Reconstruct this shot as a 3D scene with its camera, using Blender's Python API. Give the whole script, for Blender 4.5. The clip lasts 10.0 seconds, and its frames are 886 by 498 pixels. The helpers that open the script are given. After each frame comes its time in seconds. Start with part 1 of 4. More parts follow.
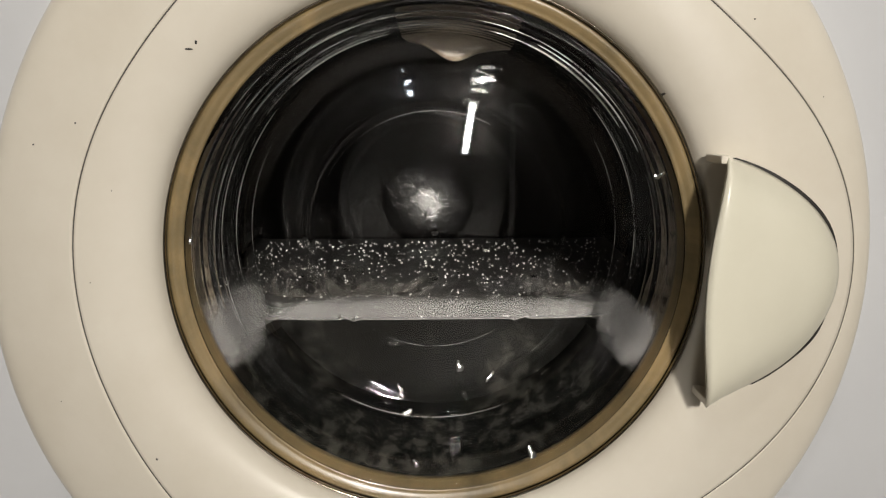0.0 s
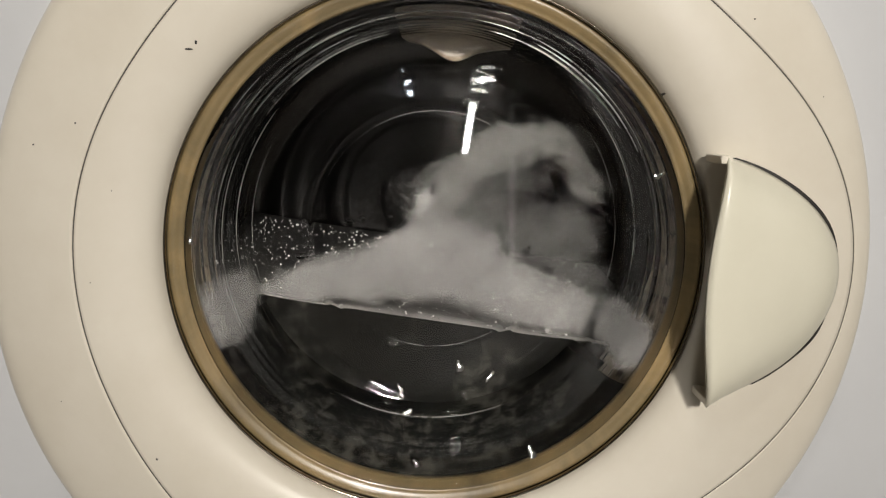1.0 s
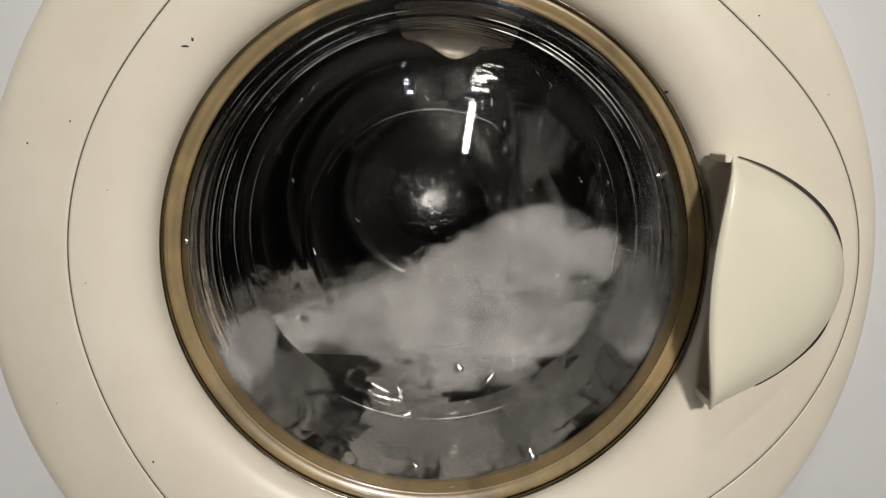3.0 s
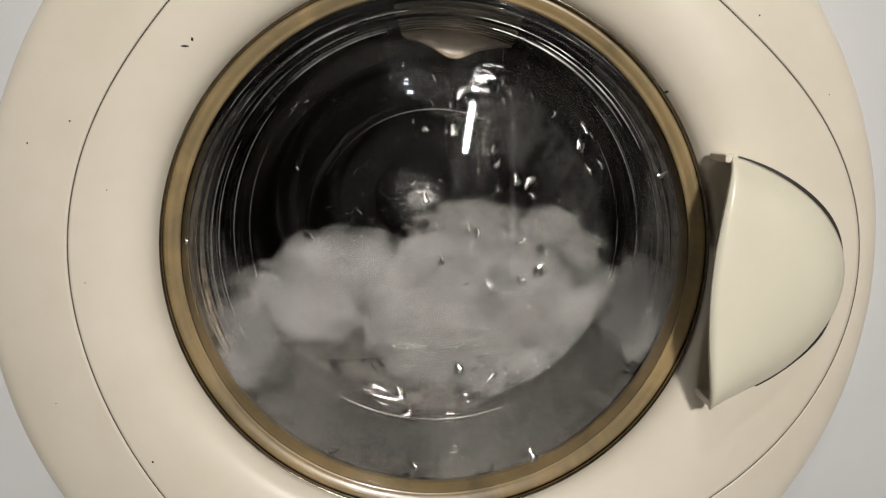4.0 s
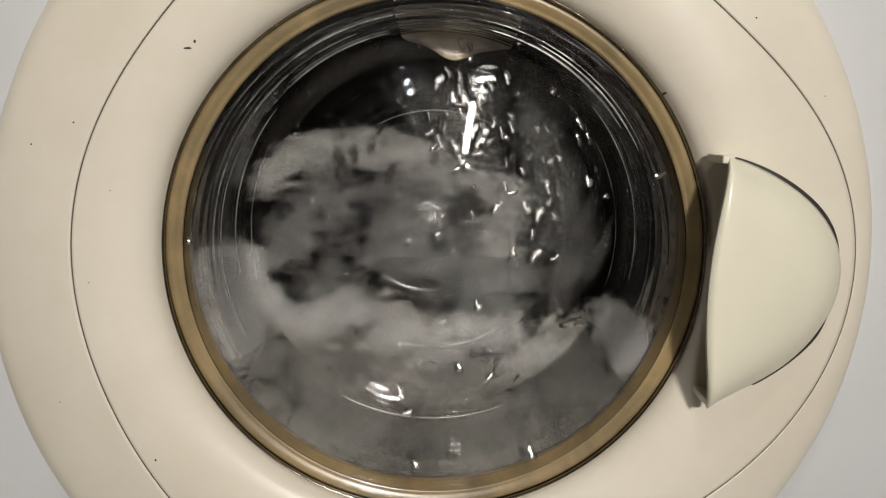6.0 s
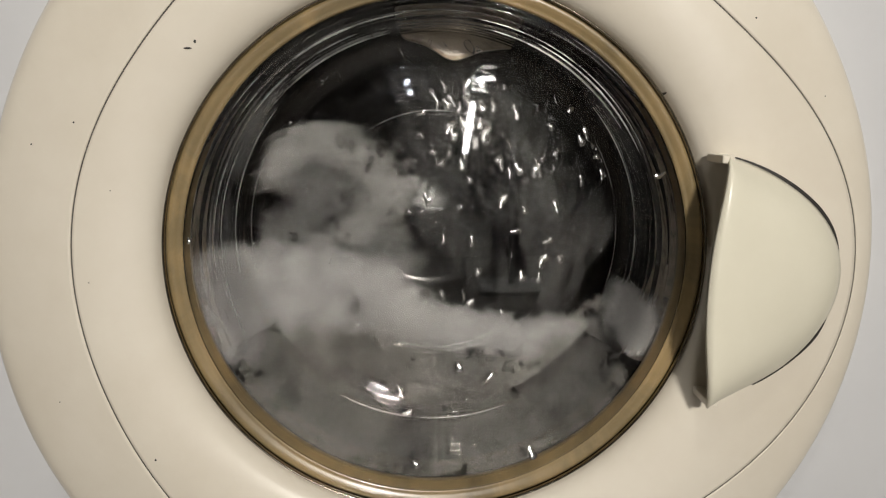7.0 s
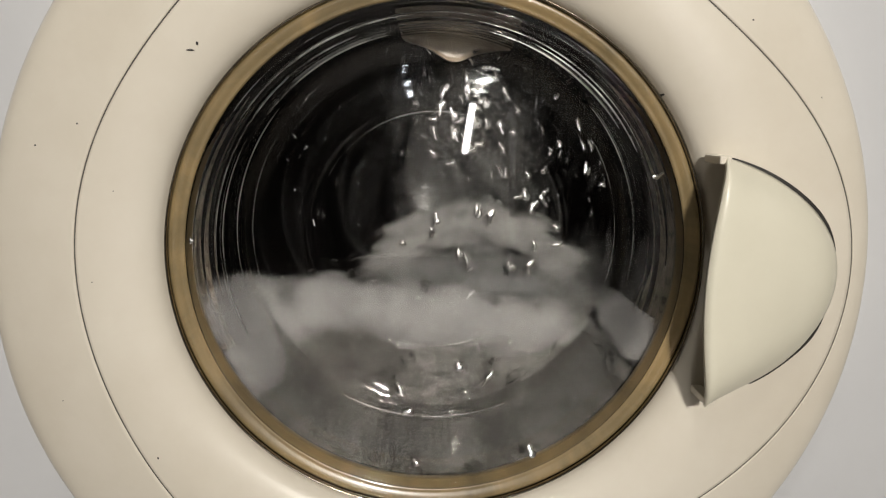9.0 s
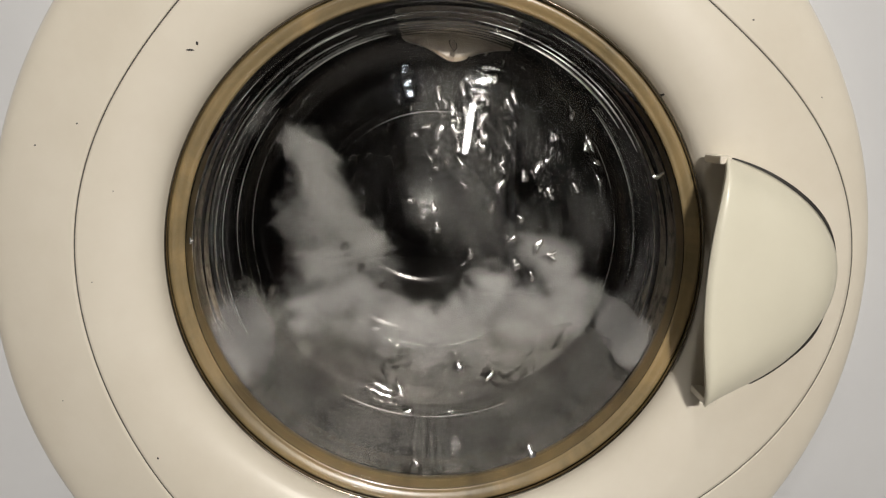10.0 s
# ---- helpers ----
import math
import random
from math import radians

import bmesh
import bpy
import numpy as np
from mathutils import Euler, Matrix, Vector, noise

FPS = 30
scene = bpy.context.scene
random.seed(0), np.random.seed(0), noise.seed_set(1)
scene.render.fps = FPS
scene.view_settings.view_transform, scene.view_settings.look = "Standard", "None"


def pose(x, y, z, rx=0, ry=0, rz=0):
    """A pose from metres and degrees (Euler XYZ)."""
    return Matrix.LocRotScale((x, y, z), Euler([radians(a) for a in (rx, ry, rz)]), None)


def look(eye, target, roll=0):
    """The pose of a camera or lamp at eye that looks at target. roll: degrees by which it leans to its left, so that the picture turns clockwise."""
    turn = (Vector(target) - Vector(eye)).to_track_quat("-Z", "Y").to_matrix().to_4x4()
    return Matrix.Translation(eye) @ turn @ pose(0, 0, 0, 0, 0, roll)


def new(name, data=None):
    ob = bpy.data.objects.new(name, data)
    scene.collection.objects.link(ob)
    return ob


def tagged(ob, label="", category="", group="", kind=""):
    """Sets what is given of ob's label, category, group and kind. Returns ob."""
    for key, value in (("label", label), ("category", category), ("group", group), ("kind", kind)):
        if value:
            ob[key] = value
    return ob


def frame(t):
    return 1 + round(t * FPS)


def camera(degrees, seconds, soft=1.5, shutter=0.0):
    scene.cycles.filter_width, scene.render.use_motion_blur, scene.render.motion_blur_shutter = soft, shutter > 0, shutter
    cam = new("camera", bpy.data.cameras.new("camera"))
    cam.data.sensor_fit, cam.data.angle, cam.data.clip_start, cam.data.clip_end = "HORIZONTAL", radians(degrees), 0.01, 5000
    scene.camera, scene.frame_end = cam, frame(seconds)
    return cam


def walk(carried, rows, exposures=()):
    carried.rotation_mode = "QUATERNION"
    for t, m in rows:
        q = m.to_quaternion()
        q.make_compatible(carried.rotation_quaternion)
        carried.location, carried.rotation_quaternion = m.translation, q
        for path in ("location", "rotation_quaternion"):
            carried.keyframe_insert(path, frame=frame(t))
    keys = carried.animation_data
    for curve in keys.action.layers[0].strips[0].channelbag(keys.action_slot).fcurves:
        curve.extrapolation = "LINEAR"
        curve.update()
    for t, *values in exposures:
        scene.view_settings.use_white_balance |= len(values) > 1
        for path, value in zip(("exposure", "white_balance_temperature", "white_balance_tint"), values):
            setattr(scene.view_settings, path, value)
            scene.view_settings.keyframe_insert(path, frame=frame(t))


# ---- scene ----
# The lens breathes as it focuses: the stand slides a few millimetres along the view.
AIM = Vector((0.0028, 0.0, 0.4475))
WAY = Vector((math.sin(radians(1.8)) * math.cos(radians(10)), math.cos(radians(1.8)) * math.cos(radians(10)), -math.sin(radians(10))))
cam = camera(62, 10.0, soft=1.2, shutter=0.4)


def stand(near):
    return look(AIM - WAY * (0.406 / near), AIM)


walk(cam, [(0.0, stand(1.0)), (1.6, stand(1.0)), (2.0, stand(1.0044)), (2.5, stand(1.0101)), (3.2, stand(1.014)), (4.0, stand(1.0144)),
           (4.5, stand(1.004)), (5.0, stand(1.004)), (5.7, stand(1.0047)), (7.0, stand(1.0044)), (7.5, stand(1.0048)), (8.0, stand(1.0071)),
           (8.5, stand(0.9962)), (9.0, stand(0.9954)), (10.0, stand(0.9957))])

# ---- light ----
scene.cycles.transparent_max_bounces = 40
scene.view_settings.exposure = 0.0
world = bpy.data.worlds.new("room_air")
world.use_nodes = True
world.node_tree.nodes["Background"].inputs[0].default_value = (0.9, 0.85, 0.78, 1)
world.node_tree.nodes["Background"].inputs[1].default_value = 0.03
scene.world = world

CZ = 0.45          # height of the door's centre over the floor


def lamp(name, at, target, w, h, watts, colour):
    data = bpy.data.lights.new(name, "AREA")
    data.shape, data.size, data.size_y, data.energy, data.color = "RECTANGLE", w, h, watts, colour
    ob = new(name, data)
    ob.matrix_world = look(at, target)
    return ob


# Two added area lights; their sources are out of view and assumed.
lamp("assumed_side_light", (0.27, -1.6, 1.02), (0.0, 0.0, 0.45), 0.11, 0.055, 25.0, (1.0, 0.945, 0.865))
lamp("assumed_ceiling_light", (-0.15, -1.1, 2.3), (0.0, 0.0, 0.45), 0.12, 0.12, 11.0, (1.0, 0.96, 0.90))

# ---- materials ----


def material(name):
    m = bpy.data.materials.new(name)
    m.use_nodes = True
    nt = m.node_tree
    return m, nt, nt.nodes["Principled BSDF"]


def node(nt, kind, **values):
    n = nt.nodes.new(kind)
    for key, value in values.items():
        n.inputs[key.replace("_", " ")].default_value = value
    return n


def ramp(nt, source, stops):
    r = nt.nodes.new("ShaderNodeValToRGB")
    while len(r.color_ramp.elements) < len(stops):
        r.color_ramp.elements.new(0.5)
    for e, (p, c) in zip(r.color_ramp.elements, stops):
        e.position, e.color = p, (*c, 1) if len(c) == 3 else c
    nt.links.new(source, r.inputs[0])
    return r.outputs[0]


def coords(nt, kind="Object", size=(1, 1, 1), wander=False):
    tc = nt.nodes.new("ShaderNodeTexCoord")
    mp = nt.nodes.new("ShaderNodeMapping")
    mp.inputs["Scale"].default_value = size
    nt.links.new(tc.outputs[kind], mp.inputs[0])
    if not wander:
        return mp.outputs[0]
    info = nt.nodes.new("ShaderNodeObjectInfo")
    mul = nt.nodes.new("ShaderNodeVectorMath")
    mul.operation = "MULTIPLY_ADD"
    nt.links.new(info.outputs["Random"], mul.inputs[0])
    mul.inputs[1].default_value = (37.0, 19.0, 53.0)
    nt.links.new(mp.outputs[0], mul.inputs[2])
    return mul.outputs[0]


def noise_of(nt, vec, scale, detail=4.0, rough=0.6, warp=0.0):
    n = node(nt, "ShaderNodeTexNoise", Scale=scale, Detail=detail, Roughness=rough, Distortion=warp)
    nt.links.new(vec, n.inputs["Vector"])
    return n.outputs[0]


def bump(nt, bsdf, height, strength, distance):
    b = node(nt, "ShaderNodeBump", Strength=strength, Distance=distance)
    nt.links.new(height, b.inputs["Height"])
    nt.links.new(b.outputs[0], bsdf.inputs["Normal"])


def maths(nt, op, a, b=None):
    n = nt.nodes.new("ShaderNodeMath")
    n.operation = op
    for i, v in enumerate((a, b)):
        if v is None:
            continue
        if isinstance(v, (int, float)):
            n.inputs[i].default_value = v
        else:
            nt.links.new(v, n.inputs[i])
    return n.outputs[0]


def plain(name, stops, scale, rough, metal=0.0, relief=0.0, relief_scale=300.0, coat=0.0, warp=0.0):
    m, nt, b = material(name)
    v = coords(nt)
    nt.links.new(ramp(nt, noise_of(nt, v, scale, 6, 0.62, warp), stops), b.inputs["Base Color"])
    b.inputs["Roughness"].default_value, b.inputs["Metallic"].default_value = rough, metal
    b.inputs["Coat Weight"].default_value = coat
    b.inputs["Coat Roughness"].default_value = 0.08
    if relief:
        bump(nt, b, noise_of(nt, v, relief_scale, 3), relief, 0.001)
    return m


CREAM = plain("aged_cream_plastic", [(0.3, (0.655, 0.60, 0.505)), (0.7, (0.735, 0.687, 0.597))], 9, 0.30, relief=0.04, relief_scale=420, coat=0.5)
HANDLE = plain("ivory_plastic", [(0.3, (0.69, 0.66, 0.54)), (0.7, (0.74, 0.71, 0.59))], 14, 0.3, relief=0.03, coat=0.25)
ENAMEL = plain("white_enamel", [(0.3, (0.54, 0.545, 0.56)), (0.7, (0.59, 0.595, 0.61))], 6, 0.35, relief=0.03, relief_scale=500, coat=0.3)
SEAM = plain("seam_shade", [(0.3, (0.05, 0.045, 0.038)), (0.7, (0.11, 0.10, 0.085))], 40, 0.7)
DARK = plain("gap_shade_and_dirt_black", [(0.3, (0.012, 0.011, 0.010)), (0.7, (0.03, 0.027, 0.023))], 60, 0.6)
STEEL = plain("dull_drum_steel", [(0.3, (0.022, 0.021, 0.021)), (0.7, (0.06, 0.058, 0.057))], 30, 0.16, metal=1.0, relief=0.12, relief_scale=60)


def hub_steel():
    """Steel with the lamp's highlight painted in: bright in the middle, dark towards its rim."""
    m, nt, b = material("hub_painted_highlight")
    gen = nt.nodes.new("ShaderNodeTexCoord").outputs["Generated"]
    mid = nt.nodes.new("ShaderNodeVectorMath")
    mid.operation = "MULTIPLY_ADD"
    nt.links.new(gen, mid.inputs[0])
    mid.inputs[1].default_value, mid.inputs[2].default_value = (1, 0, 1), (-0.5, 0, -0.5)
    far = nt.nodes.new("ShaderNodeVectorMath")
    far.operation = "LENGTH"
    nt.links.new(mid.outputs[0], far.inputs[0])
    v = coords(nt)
    blotch = noise_of(nt, v, 42, 6, 0.7, 1.5)
    edge = maths(nt, "ADD", maths(nt, "MULTIPLY", far.outputs["Value"], 1.3), maths(nt, "MULTIPLY", blotch, 0.7))
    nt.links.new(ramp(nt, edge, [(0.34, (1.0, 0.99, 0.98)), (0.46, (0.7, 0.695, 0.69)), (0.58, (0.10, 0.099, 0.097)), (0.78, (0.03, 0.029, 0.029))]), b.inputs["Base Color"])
    b.inputs["Metallic"].default_value, b.inputs["Roughness"].default_value = 1.0, 0.26
    bump(nt, b, noise_of(nt, v, 110, 4, 0.6, 1.0), 0.9, 0.001)
    return m


HUB = hub_steel()
TUB = plain("tub_black", [(0.3, (0.015, 0.015, 0.015)), (0.7, (0.03, 0.03, 0.03))], 20, 0.7)
TAN = plain("yellowed_seal", [(0.25, (0.125, 0.095, 0.049)), (0.5, (0.225, 0.167, 0.083)), (0.75, (0.35, 0.246, 0.116))], 22, 0.3, relief=0.1, relief_scale=120, warp=0.8, coat=0.6)
RUBBER = plain("mouldy_grey_rubber", [(0.36, (0.07, 0.056, 0.042)), (0.5, (0.33, 0.275, 0.21)), (0.7, (0.46, 0.395, 0.31))], 70, 0.28, relief=0.3, relief_scale=160, warp=1.2)
FLAP = plain("wet_beige_rubber", [(0.3, (0.15, 0.118, 0.082)), (0.5, (0.29, 0.24, 0.178)), (0.7, (0.37, 0.31, 0.24))], 60, 0.3, relief=0.15, relief_scale=150)
CHROME = plain("worn_trim_metal", [(0.3, (0.25, 0.22, 0.18)), (0.7, (0.42, 0.38, 0.32))], 90, 0.18, metal=1.0)
PAINT = plain("dim_room_paint", [(0.3, (0.09, 0.082, 0.072)), (0.7, (0.12, 0.11, 0.098))], 3, 0.8, relief=0.1)
TILE = plain("floor_tile", [(0.3, (0.07, 0.06, 0.05)), (0.7, (0.11, 0.098, 0.083))], 5, 0.5)
GREY = plain("hidden_sheet_metal", [(0.3, (0.3, 0.3, 0.3)), (0.7, (0.36, 0.36, 0.36))], 12, 0.5)


def glow(name, colour, strength):
    m, nt, b = material(name)
    b.inputs["Base Color"].default_value = (*colour, 1)
    b.inputs["Emission Color"].default_value = (*colour, 1)
    b.inputs["Emission Strength"].default_value = strength
    return m


LED = glow("lit_lamp", (1.0, 0.97, 0.92), 130.0)
DIM_LED = glow("lit_blue_white_lamp", (0.85, 0.9, 1.0), 90.0)


def glass():
    m, nt, b = material("door_glass")
    b.inputs["Base Color"].default_value = (0.76, 0.757, 0.75, 1)
    b.inputs["Transmission Weight"].default_value = 1.0
    b.inputs["IOR"].default_value = 1.48
    v = coords(nt)
    nt.links.new(ramp(nt, noise_of(nt, v, 30, 5), [(0.35, (0.0, 0.0, 0.0)), (0.8, (0.012, 0.012, 0.012))]), b.inputs["Roughness"])
    bump(nt, b, noise_of(nt, v, 16, 1), 0.012, 0.001)
    return m


GLASS = glass()


# Patchy pale metal; makes thin arcs on the glass look brightly lit.
def ridge_metal():
    m, nt, b = material("pale_metal_arc")
    v = coords(nt)
    nt.links.new(ramp(nt, noise_of(nt, v, 25, 4), [(0.4, (0.15, 0.15, 0.15)), (0.6, (0.9, 0.9, 0.9))]), b.inputs["Alpha"])
    b.inputs["Base Color"].default_value = (0.75, 0.74, 0.73, 1)
    b.inputs["Metallic"].default_value, b.inputs["Roughness"].default_value = 1.0, 0.3
    return m


RIDGE = ridge_metal()


def suds(name, light, dark, strength, grain, rag, soft=0.9, start=0.25, width=0.75, stretch=(1, 1, 1), detail=3.0, rough=0.5, warp=0.6, vary=0.15):
    """Foam that thins out towards the rim of each clump, torn into wisps."""
    m, nt, b = material(name)
    gen = nt.nodes.new("ShaderNodeTexCoord").outputs["Generated"]
    flat = nt.nodes.new("ShaderNodeVectorMath")
    flat.operation = "MULTIPLY_ADD"
    nt.links.new(gen, flat.inputs[0])
    flat.inputs[1].default_value, flat.inputs[2].default_value = (2, 0, 2), (-1, 0, -1)
    size = nt.nodes.new("ShaderNodeVectorMath")
    size.operation = "LENGTH"
    nt.links.new(flat.outputs[0], size.inputs[0])
    v = coords(nt, size=stretch, wander=True)
    big = noise_of(nt, v, grain, detail, rough, warp)
    fall = maths(nt, "MULTIPLY", maths(nt, "SUBTRACT", 1.0, size.outputs["Value"]), soft)
    torn = maths(nt, "ADD", fall, maths(nt, "MULTIPLY", maths(nt, "SUBTRACT", big, 0.5), rag))
    body = nt.nodes.new("ShaderNodeMapRange")
    body.interpolation_type = "SMOOTHSTEP"
    body.inputs["From Min"].default_value, body.inputs["From Max"].default_value = start - 0.25, start - 0.25 + width
    body.inputs["To Max"].default_value = strength
    nt.links.new(torn, body.inputs["Value"])
    rim = nt.nodes.new("ShaderNodeMapRange")
    rim.inputs["From Min"].default_value, rim.inputs["From Max"].default_value = 0.98, 0.75
    nt.links.new(size.outputs["Value"], rim.inputs["Value"])
    nt.links.new(maths(nt, "MULTIPLY", body.outputs[0], rim.outputs[0]), b.inputs["Alpha"])
    own = maths(nt, "MULTIPLY", maths(nt, "SUBTRACT", nt.nodes.new("ShaderNodeObjectInfo").outputs["Random"], 0.5), vary)
    nt.links.new(ramp(nt, maths(nt, "ADD", big, own), [(0.35, dark), (0.65, light)]), b.inputs["Base Color"])
    b.inputs["Roughness"].default_value = 0.8
    b.inputs["Specular IOR Level"].default_value = 0.2
    return m


FOAM = suds("white_suds", (0.445, 0.435, 0.43), (0.29, 0.283, 0.28), 0.23, 42, 1.7, 1.0, 0.30, 0.8, (1, 1, 1), 5.0, 0.55, 0.9)
WISP = suds("thin_suds", (0.415, 0.405, 0.40), (0.25, 0.244, 0.241), 0.18, 50, 2.8, 0.9, 0.44, 0.55, (0.5, 1, 1.3), 6.0, 0.62, 1.4)
LACE = suds("torn_foam_sheet", (0.34, 0.33, 0.32), (0.23, 0.222, 0.215), 0.17, 60, 2.8, 0.9, 0.48, 0.55, (0.4, 1, 1.4), 6.0, 0.62, 1.6)
MILK = suds("milky_suds_in_water", (0.205, 0.193, 0.18), (0.035, 0.033, 0.03), 0.55, 62, 3.4, 0.8, 0.52, 0.30, (0.8, 1, 1.2), 7.0, 0.7, 1.5, 0.3)
THREAD = suds("suds_drawn_out_in_water", (0.20, 0.19, 0.177), (0.06, 0.057, 0.053), 0.44, 62, 2.8, 0.9, 0.32, 0.35, (1, 0.5, 1), 7.0, 0.68, 1.4, 0.3)
GAUZE = suds("gauzy_suds", (0.24, 0.235, 0.232), (0.14, 0.137, 0.135), 0.13, 45, 2.6, 0.9, 0.40, 0.6, (0.6, 1, 1.2), 6.0, 0.62, 1.5)
VEIL = suds("thin_grey_spray", (0.16, 0.157, 0.152), (0.09, 0.089, 0.087), 0.13, 40, 2.4, 0.8, 0.45, 0.6, (1.6, 1, 0.4), 3.0, 0.5, 0.8)


def bubble_skin():
    m, nt, b = material("bubble_skin")
    info = nt.nodes.new("ShaderNodeNewGeometry")
    # Sparkle is painted: some bubbles get a near-white base, others a dark one.
    nt.links.new(ramp(nt, info.outputs["Random Per Island"], [(0.0, (0.10, 0.098, 0.095)), (0.4, (0.3, 0.295, 0.29)), (0.6, (0.95, 0.94, 0.92))]), b.inputs["Base Color"])
    b.inputs["Roughness"].default_value = 0.12
    b.inputs["Specular IOR Level"].default_value = 1.0
    b.inputs["Coat Weight"].default_value = 1.0
    return m


BUBBLE = bubble_skin()


def drop_skin():
    m, nt, b = material("clear_water_drop")
    b.inputs["Base Color"].default_value = (0.95, 0.95, 0.95, 1)
    b.inputs["Roughness"].default_value = 0.02
    b.inputs["Transmission Weight"].default_value = 1.0
    b.inputs["IOR"].default_value = 1.33
    return m


def ripple_skin():
    """Crests of the running water, lamp glints painted as random pale colours."""
    m, nt, b = material("water_crest_painted_glint")
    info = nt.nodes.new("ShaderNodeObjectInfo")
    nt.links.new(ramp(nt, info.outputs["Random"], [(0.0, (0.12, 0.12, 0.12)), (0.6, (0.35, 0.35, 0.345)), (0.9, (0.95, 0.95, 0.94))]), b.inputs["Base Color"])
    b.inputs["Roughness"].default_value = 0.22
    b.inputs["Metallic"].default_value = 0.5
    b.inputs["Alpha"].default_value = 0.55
    return m


def shine():
    """Bright metal that stands in for lamp reflections on the water."""
    m, nt, b = material("metal_reflection")
    b.inputs["Base Color"].default_value = (0.9, 0.9, 0.9, 1)
    b.inputs["Roughness"].default_value = 0.16
    b.inputs["Metallic"].default_value = 1.0
    v = coords(nt, wander=True)
    bump(nt, b, noise_of(nt, v, 500, 2), 0.3, 0.001)
    return m


DROP, RIPPLE, SHINE = drop_skin(), ripple_skin(), shine()


def dark_water():
    m, nt, b = material("dark_wash_water")
    v = coords(nt)
    mott = noise_of(nt, v, 85, 7, 0.72, 0.4)
    broad = noise_of(nt, v, 11, 3, 0.5)
    mix = maths(nt, "MULTIPLY", mott, maths(nt, "ADD", broad, 0.45))
    nt.links.new(ramp(nt, mix, [(0.42, (0.0016, 0.0016, 0.0014)), (0.52, (0.004, 0.004, 0.0034)), (0.62, (0.032, 0.030, 0.026))]), b.inputs["Base Color"])
    b.inputs["Roughness"].default_value = 0.5
    b.inputs["Specular IOR Level"].default_value = 0.05
    bump(nt, b, mott, 0.2, 0.003)
    return m


def film():
    """Foam lying on the water, pale at the glass, darker further in."""
    m, nt, b = material("thin_foam_film")
    v = coords(nt)
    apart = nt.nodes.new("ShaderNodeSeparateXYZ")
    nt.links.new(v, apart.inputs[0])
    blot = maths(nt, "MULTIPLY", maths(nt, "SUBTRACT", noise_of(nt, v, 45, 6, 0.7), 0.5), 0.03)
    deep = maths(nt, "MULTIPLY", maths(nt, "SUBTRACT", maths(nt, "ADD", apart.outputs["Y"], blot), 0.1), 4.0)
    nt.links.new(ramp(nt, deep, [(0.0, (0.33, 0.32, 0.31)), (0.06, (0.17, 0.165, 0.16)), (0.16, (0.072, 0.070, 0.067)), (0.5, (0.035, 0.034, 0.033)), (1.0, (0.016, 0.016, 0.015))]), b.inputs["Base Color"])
    b.inputs["Roughness"].default_value = 0.6
    bump(nt, b, noise_of(nt, v, 350, 3), 0.6, 0.002)
    return m


WATER, FILM = dark_water(), film()

# ---- mesh helpers ----


def mesh_of(name, verts, faces, mat, smooth=True):
    me = bpy.data.meshes.new(name)
    me.from_pydata([tuple(map(float, v)) for v in verts], [], faces)
    if smooth:
        me.polygons.foreach_set("use_smooth", [True] * len(me.polygons))
    me.materials.append(mat)
    me.update()
    return me


def part(name, me, parent=None, label=""):
    ob = new(name, me)
    if parent:
        ob.parent = parent
    return tagged(ob, label)


def grid_faces(n, m, wrap_n=False, wrap_m=False, flip=False):
    out = []
    for i in range(n if wrap_n else n - 1):
        for j in range(m if wrap_m else m - 1):
            a, b = i * m + j, i * m + (j + 1) % m
            c, d = ((i + 1) % n) * m + (j + 1) % m, ((i + 1) % n) * m + j
            out.append((a, d, c, b) if flip else (a, b, c, d))
    return out


def fine_line(points, step):
    """Points of a smooth line through the given ones (Catmull-Rom)."""
    p = [Vector((*q, 0)) if len(q) == 2 else Vector(q) for q in points]
    p = [2 * p[0] - p[1], *p, 2 * p[-1] - p[-2]]
    out = []
    for k in range(1, len(p) - 2):
        n = max(1, int((p[k + 1] - p[k]).length / step))
        for i in range(n):
            s = i / n
            out.append(0.5 * (2 * p[k] + (p[k + 1] - p[k - 1]) * s + (2 * p[k - 1] - 5 * p[k] + 4 * p[k + 1] - p[k + 2]) * s * s
                              + (3 * p[k] - p[k - 1] - 3 * p[k + 1] + p[k + 2]) * s ** 3))
    return [(q.x, q.y) for q in out] + [tuple(points[-1])]


def sag(y):
    """Sets the door's rim lower than the bottom of its bowl, to fit the camera's view."""
    return float(np.interp(y, [0.0, 0.085, 0.11], [-0.0115, -0.0050, 0.0]))


def revolve(name, profile, mat, seg=160, closed=False, smooth=True, centre=(0.0, CZ), sagging=False):
    """Turns a line of (radius, depth) round the door's axis."""
    verts = []
    for i in range(seg):
        a = 2 * math.pi * i / seg
        for r, y in profile:
            verts.append((centre[0] + r * math.cos(a), y, centre[1] + r * math.sin(a) + (sag(y) if sagging else 0)))
    return mesh_of(name, verts, grid_faces(seg, len(profile), True, closed, True), mat, smooth)


def box(name, lo, hi, mat, bevel=0.0):
    bm = bmesh.new()
    bmesh.ops.create_cube(bm, size=1.0)
    for v in bm.verts:
        v.co = [lo[k] + (v.co[k] + 0.5) * (hi[k] - lo[k]) for k in range(3)]
    if bevel:
        bmesh.ops.bevel(bm, geom=bm.edges[:], offset=bevel, segments=2, affect="EDGES", profile=0.5)
    me = bpy.data.meshes.new(name)
    bm.to_mesh(me)
    bm.free()
    me.materials.append(mat)
    return me


